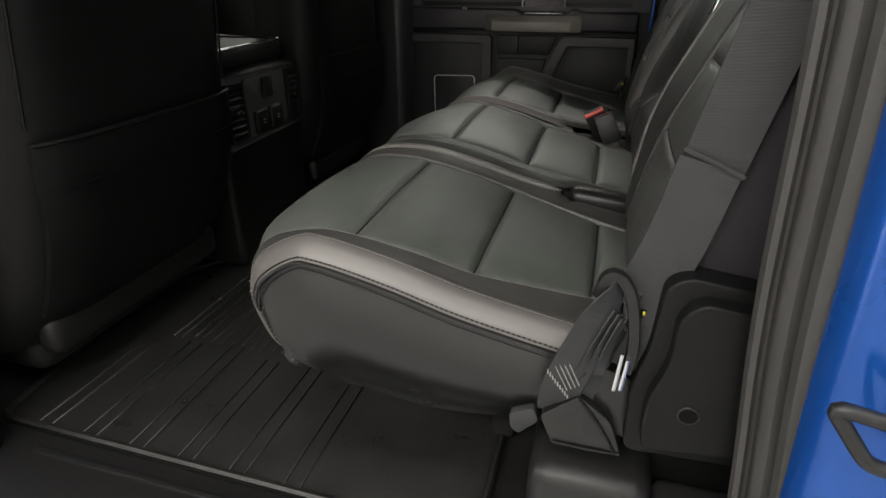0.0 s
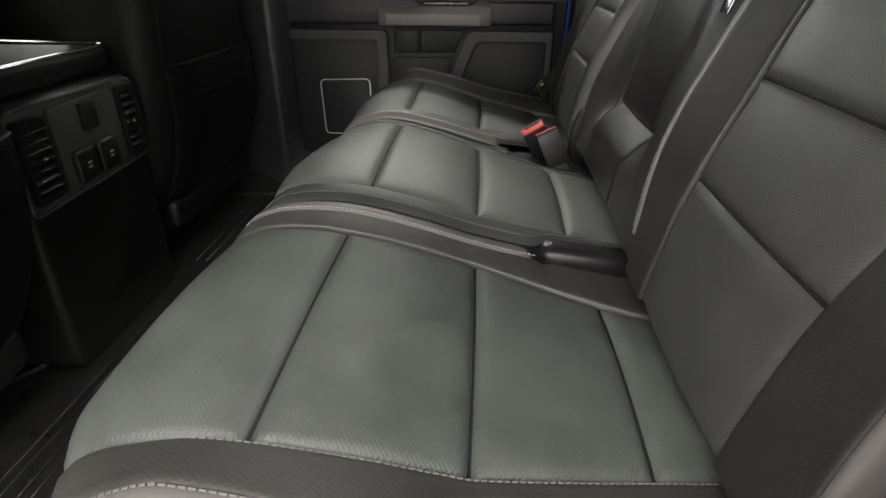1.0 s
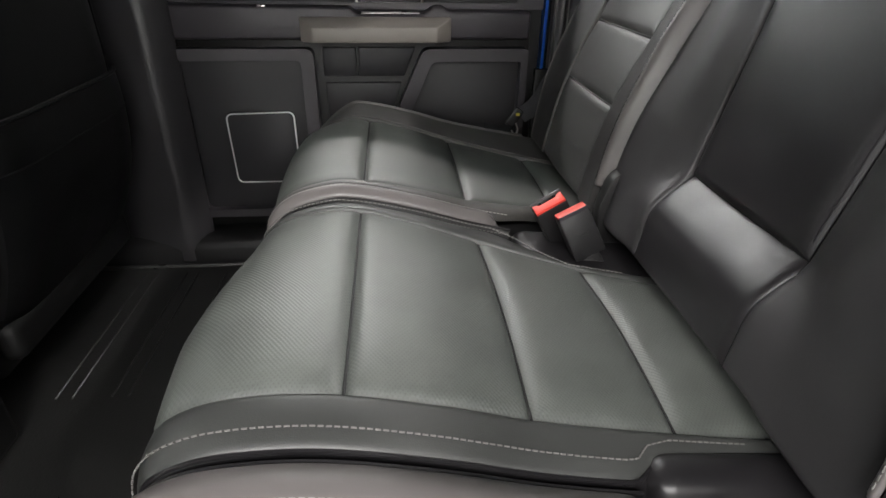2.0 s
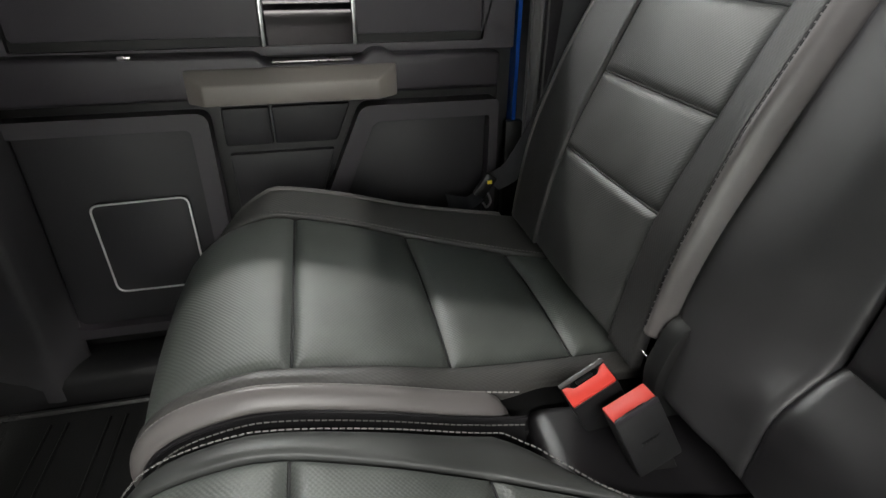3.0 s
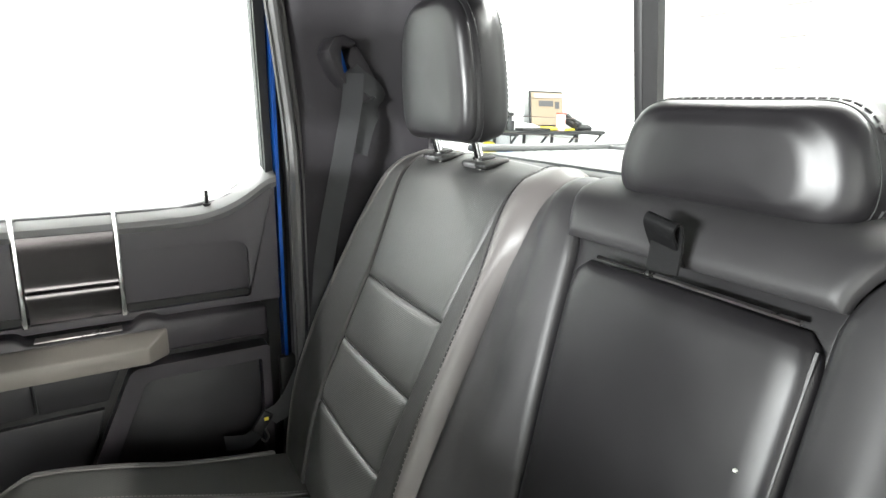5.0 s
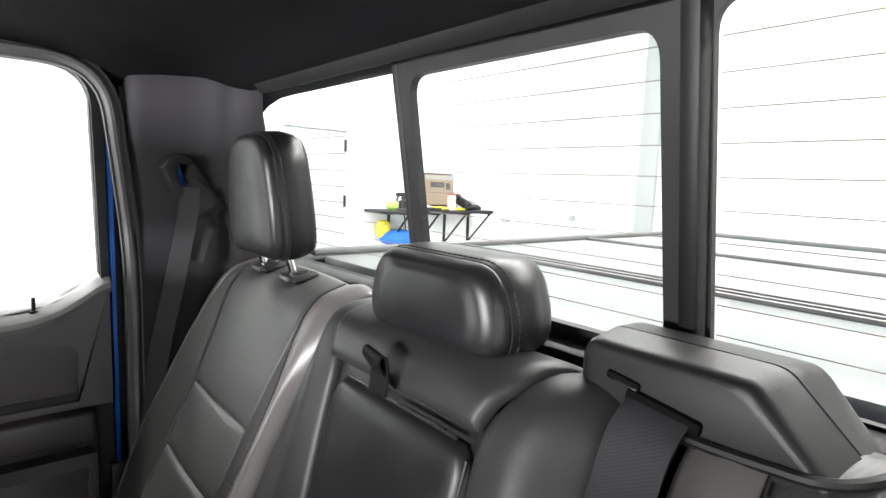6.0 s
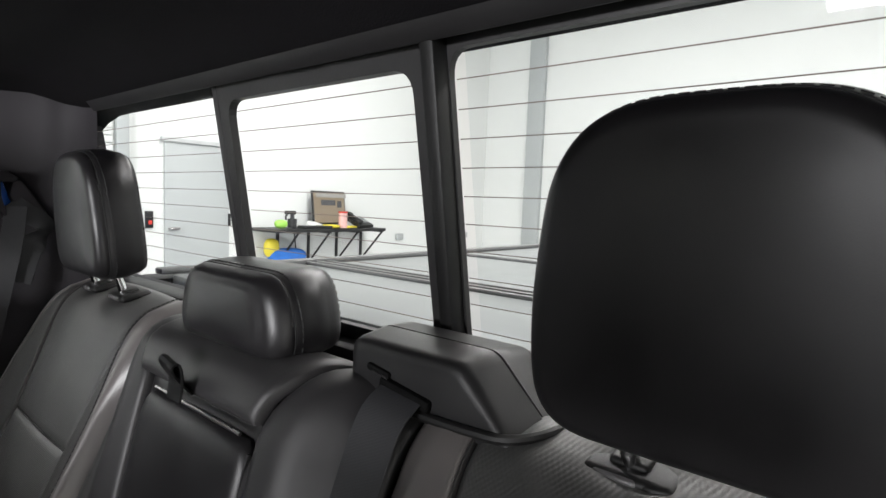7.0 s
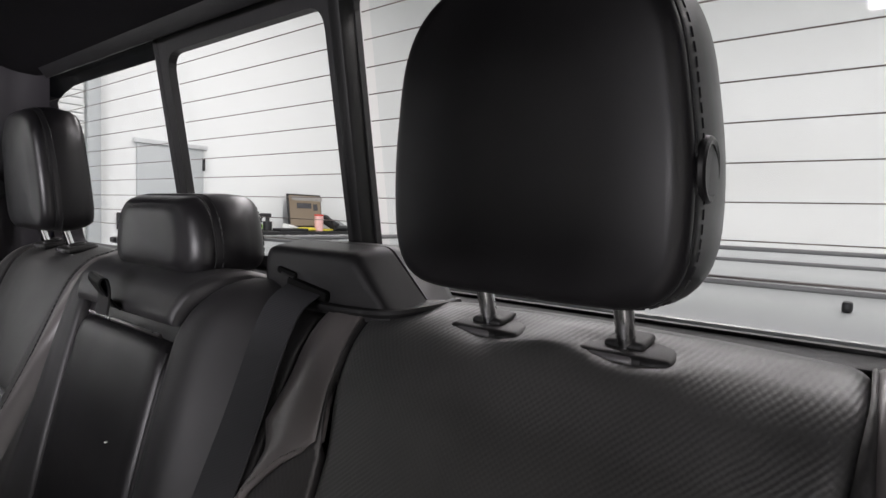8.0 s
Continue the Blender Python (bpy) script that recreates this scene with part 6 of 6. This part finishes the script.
part("plug_rim", tube([(0.5125 + 0.0092 * math.cos(k / 10 * math.pi), -0.8085, 0.338 + 0.0092 * math.sin(k / 10 * math.pi)) for k in range(20)], 0.0012, 6, True), PLASTIC, sb)
part("lower_box", rounded_box((0.135, 0.15, 0.26), (0.435, -0.735, 0.095), 0.022, 3), PLASTIC, sb)
part("sill_box", rounded_box((0.12, 0.06, 0.24), (0.560, -0.800, 0.10), 0.014, 3), PLASTIC, sb)
sl = thing("door_sill", (0.0, -0.80, -0.03), "black plastic sill plate of the open doorway", "sill", kind="structure")
part("plate", slab(round_outline([(-0.62, -0.755), (0.62, -0.755), (0.62, -0.90), (-0.62, -0.90)], 0.01, 3), 2, -0.08, -0.004, 0.010, 3), PLASTIC, sl)
part("scuff_rib", rounded_box((1.0, 0.012, 0.006), (0.05, -0.79, -0.002), 0.002), PLASTIC, sl)
bp2 = thing("pillar_trim", (-0.50, -0.83, 0.0), "dark plastic trim on the near door pillar", "trim", kind="structure")
part("panel", slab(round_outline([(-0.66, -0.86), (-0.64, -0.77), (-0.56, -0.76), (-0.51, -0.80), (-0.50, -0.86)], 0.012, 3), 2, -0.03, 1.24, 0.004), DARKPLASTIC, bp2)
st = thing("door_striker", (0.668, -0.92, 0.447), "black and chrome U-shaped door striker on blue paint", "door striker")
part("plate", rounded_box((0.012, 0.05, 0.085), (0.672, -0.925, 0.447), 0.003), BLACKSTEEL, st)
part("loop", tube(rounded_path([(0.600, -0.944, 0.471), (0.556, -0.940, 0.477), (0.586, -0.940, 0.437), (0.602, -0.940, 0.434)], 0.010, 4), 0.0052, 10), BLACKSTEEL, st)
part("arm", tube([(0.598, -0.944, 0.4712), (0.672, -0.936, 0.466)], 0.0048, 10), CHROME, st, "chrome arm")
part("arm", tube([(0.600, -0.940, 0.4343), (0.672, -0.936, 0.430)], 0.0048, 10), CHROME, st, "chrome arm")

# ---- truck bed behind the window ----
bed = thing("bed_cover", (1.7, 0, 0.87), "white folding hard cover over the truck bed with grey rails", "bed cover")
for x0, x1 in ((0.90, 1.285), (1.325, 1.885), (1.915, 2.58)):
    part("panel", rounded_box((x1 - x0, 1.42, 0.03), ((x0 + x1) / 2, 0, 0.885), 0.005), COVER, bed)
for x in (1.272, 1.305, 1.338, 1.900):
    part("hinge_bar", rounded_box((0.012, 1.44, 0.010), (x, 0, 0.903), 0.002), RAILGREY, bed)
for y in (-0.735, 0.735):
    part("side_rail", rounded_box((1.75, 0.035, 0.014), (1.755, y, 0.9065), 0.004), RAILGREY, bed)
    part("side_cap", rounded_box((1.75, 0.09, 0.05), (1.755, y * 1.09, 0.862), 0.010), DARKPLASTIC, bed)
part("tail_rail", rounded_box((0.04, 1.50, 0.016), (2.61, 0, 0.9065), 0.004), RAILGREY, bed)
bb = thing("truck_bed", (1.7, 0, -0.1), "blue painted truck bed box behind the cab", "truck bed")
for y in (-0.86, 0.86):
    part("side", rounded_box((1.85, 0.16, 0.85), (1.76, y, 0.42), 0.03, 2), BLUE, bb)
part("tailgate", rounded_box((0.07, 1.60, 0.80), (2.68, 0, 0.43), 0.02, 2), BLUE, bb)
part("front", rounded_box((0.03, 1.60, 0.85), (0.87, 0, 0.42), 0.005), BLUE, bb)
part("bed_floor", rounded_box((1.8, 1.60, 0.06), (1.76, 0, 0.03), 0.01), DARKPLASTIC, bb)
for x in (1.9,):
    for y in (-0.82, 0.82):
        part("wheel", tube([(x, y - 0.11, -0.24), (x, y + 0.11, -0.24)], 0.38, 40), DARKPLASTIC, bb, "black tyre")
lt = thing("tie_latch", (1.086, -0.617, 0.90), "small dark latch on the bed cover's hinge", "latch")
part("body", rounded_box((0.016, 0.010, 0.012), (1.086, -0.617, 0.906), 0.003), BLACKSTEEL, lt)

# ---- wall shelf, door and fittings in the garage ----
WY = 4.62
sh = thing("wall_shelf", (4.2, WY - 0.2, 0.70), "long dark wall shelf on triangular black steel brackets", "shelf")
part("board", rounded_box((1.52, 0.42, 0.035), (4.20, WY - 0.21, 0.745), 0.006), BLACKSTEEL, sh)
for x in (3.75, 4.15, 4.55, 4.93):
    br = part("bracket", merge(rounded_box((0.03, 0.02, 0.42), (x, WY - 0.012, 0.53), 0.002), rounded_box((0.03, 0.40, 0.02), (x, WY - 0.2, 0.722), 0.002), tube([(x, WY - 0.38, 0.715), (x, WY - 0.02, 0.36)], 0.012, 6)), BLACKSTEEL, sh)
mon = thing("monitor", (4.37, WY - 0.2, 0.765), "thin monitor showing a tan page with dark blocks", "monitor")
rotm = Euler((radians(-8), 0, 0)).to_matrix()
part("screen_case", rounded_box((0.46, 0.03, 0.37), (4.34, WY - 0.12, 0.985), 0.006, rot=rotm), BLACKSTEEL, mon)
part("screen", rounded_box((0.43, 0.004, 0.34), (4.34, WY - 0.137, 0.985), 0, rot=rotm), glowing("screen_glow", (0.62, 0.47, 0.30), 0.42), mon, smooth=False)
PAGEDARK = material("dark_page_block", (0.06, 0.06, 0.065), 0.6)
PAGEGREY = material("grey_page_bar", (0.28, 0.27, 0.25), 0.6)
for dx, dz, w, h, mat in ((0.0, 0.135, 0.42, 0.045, PAGEGREY), (-0.03, 0.055, 0.20, 0.060, PAGEDARK), (0.13, 0.040, 0.060, 0.075, PAGEDARK), (0.02, -0.06, 0.09, 0.020, PAGEGREY), (-0.12, -0.02, 0.10, 0.016, PAGEGREY), (0.13, -0.09, 0.05, 0.03, PAGEGREY)):
    part("page_block", rounded_box((w, 0.003, h), (4.34 + dx, WY - 0.141 - dz * 0.14, 0.985 + dz), 0, rot=rotm), mat, mon, smooth=False)


def clutter(name, bm, mat, label, category):
    return tagged(finish(name, bm, mat), label, category)


spray = thing("spray_bottle", (3.80, WY - 0.2, 0.765), "black spray bottle with a trigger head on the shelf", "bottle")
part("bottle_body", merge(tube([(3.80, WY - 0.2, 0.765), (3.80, WY - 0.2, 0.86)], 0.048, 14), tube([(3.80, WY - 0.2, 0.858), (3.80, WY - 0.2, 0.905)], 0.022, 12)), BLACKSTEEL, spray)
part("trigger_head", merge(rounded_box((0.13, 0.035, 0.04), (3.775, WY - 0.2, 0.925), 0.010), tube(rounded_path([(3.74, WY - 0.2, 0.91), (3.715, WY - 0.2, 0.875), (3.73, WY - 0.2, 0.85)], 0.02, 4), 0.010, 6)), BLACKSTEEL, spray)
clutter("glove", pillow((0.14, 0.10, 0.09), (3.65, WY - 0.22, 0.806), 2.4, 6), GREEN, "lime green glove lying on the wall shelf", "glove")
cup = thing("cup", (4.40, WY - 0.30, 0.765), "pale plastic cup with a red lid on the shelf", "cup")
part("cup_body", tube([(4.40, WY - 0.30, 0.765), (4.40, WY - 0.30, 0.93)], 0.05, 14), material("clear_pink_cup", (0.75, 0.45, 0.42), 0.3), cup)
part("lid", tube([(4.40, WY - 0.30, 0.932), (4.40, WY - 0.30, 0.948)], 0.053, 14), RED, cup, "flat red lid")
clutter("cloth", pillow((0.20, 0.18, 0.04), (4.24, WY - 0.28, 0.783), 3, 6), YELLOW, "yellow cloth lying on the wall shelf", "cloth")
clutter("paper_pad", rounded_box((0.15, 0.12, 0.055), (4.08, WY - 0.22, 0.793), 0.006, rot=Euler((0.25, 0.1, 0.3)).to_matrix()), PAPER, "white paper pad leaning on the wall shelf", "paper")
clutter("notebook", rounded_box((0.16, 0.10, 0.02), (4.50, WY - 0.30, 0.776), 0.003, rot=Euler((0, 0, 0.25)).to_matrix()), YELLOW, "yellow notebook lying on the wall shelf", "notebook")
phone = thing("telephone", (4.68, WY - 0.24, 0.765), "black desk telephone with its handset on the wall shelf", "telephone")
tilt = Euler((radians(24), 0, radians(8))).to_matrix()
part("base", rounded_box((0.26, 0.24, 0.05), (4.70, WY - 0.24, 0.825), 0.015, rot=tilt), BLACKSTEEL, phone)
part("handset", merge(rounded_box((0.055, 0.26, 0.030), (4.61, WY - 0.25, 0.885), 0.012, rot=tilt), rounded_box((0.065, 0.06, 0.045), (4.60, WY - 0.34, 0.83), 0.012, rot=tilt), rounded_box((0.065, 0.06, 0.045), (4.62, WY - 0.16, 0.915), 0.012, rot=tilt)), BLACKSTEEL, phone)
part("display", rounded_box((0.10, 0.05, 0.004), (4.75, WY - 0.185, 0.878), 0.001, rot=tilt), GREYDOOR, phone)
for r in range(3):
    for c in range(3):
        part("key", rounded_box((0.022, 0.018, 0.006), (4.715 + 0.034 * c, WY - 0.235 - 0.028 * r, 0.856 - 0.0125 * r), 0.002, 1, rot=tilt), GREYDOOR, phone)
clutter("keyboard", rounded_box((0.36, 0.14, 0.03), (4.00, WY - 0.33, 0.778), 0.006), BLACKSTEEL, "black keyboard on the wall shelf", "keyboard")
clutter("hanging_cloth", pillow((0.44, 0.22, 0.17), (3.80, WY - 0.12, 0.46), 2.6, 7), BLUECLOTH, "bright blue cloth bundle hanging below the shelf", "cloth")
clutter("hanging_bottle", pillow((0.16, 0.12, 0.20), (3.62, WY - 0.10, 0.55), 2.6, 6), YELLOW, "yellow bottle hanging below the shelf", "bottle")
clutter("cable", tube(rounded_path([(3.95, WY - 0.02, 0.72), (3.98, WY - 0.03, 0.45), (4.02, WY - 0.02, 0.20)], 0.1, 4), 0.008, 6), BLACKSTEEL, "dark cable hanging down the wall", "cable")
gd = thing("garage_door", (0.0, WY, -0.64), "white roll-up garage door of narrow horizontal slats", "garage door", kind="structure")
slat_mesh = None
for k in range(56):
    z = -0.60 + 0.062 * k
    if slat_mesh is None:
        first = part("slat", rounded_box((5.2, 0.03, 0.056), (-0.45, WY - 0.012, z), 0.009, 2), WHITEWALL, gd)
        slat_mesh = first.data
    else:
        ob = new("slat", slat_mesh)
        ob.parent = gd
        ob.location = (0, 0, 0.062 * k)
for x in (-3.12, 2.22):
    part("guide_rail", rounded_box((0.10, 0.06, 3.5), (x, WY - 0.02, 1.10), 0.006), GREYDOOR, gd)
dr = thing("door_1", (2.9, WY, -0.64), "pale grey closed steel door with a lever", "door", kind="structure")
part("door_leaf", rounded_box((0.62, 0.03, 2.18), (2.88, WY - 0.01, 0.45), 0.004), GREYDOOR, dr)
part("door_frame", rounded_box((0.68, 0.05, 0.04), (2.88, WY - 0.02, 1.562), 0.004), material("grey_frame_paint", (0.5, 0.51, 0.51), 0.5), dr)
for z in (0.25, 0.84, 1.40):
    part("hinge", rounded_box((0.02, 0.05, 0.12), (3.185, WY - 0.02, z), 0.003), BLACKSTEEL, dr)
part("door_handle", rounded_box((0.09, 0.06, 0.02), (2.645, WY - 0.05, 0.76), 0.006), SATIN, dr)
sw = thing("wall_switch", (2.435, WY, 0.80), "small dark switch box on the white wall", "switch")
part("case", rounded_box((0.065, 0.03, 0.15), (2.437, WY - 0.015, 0.84), 0.006), BLACKSTEEL, sw)
part("button", rounded_box((0.03, 0.012, 0.035), (2.44, WY - 0.034, 0.815), 0.004), RED, sw, "red button")
for x in (5.6, 7.0):
    so = thing("wall_socket", (x, WY, 0.50), "white socket box on the white wall", "socket", "wall sockets")
    part("case", rounded_box((0.12, 0.04, 0.08), (x, WY - 0.02, 0.62), 0.006), GREYDOOR, so)
ws = thing("wall_column", (7.45, 3.7, 1.6), "pale grey steel column on the rear wall", "column", kind="structure")
part("post", rounded_box((0.08, 0.26, 5.0), (7.46, 3.72, 1.8), 0.01), GREYDOOR, ws)

for at, r in (((0.566, -0.067, 0.760), 0.0018), ((0.548, -0.050, 0.690), 0.0015)):
    crumb(at, r)
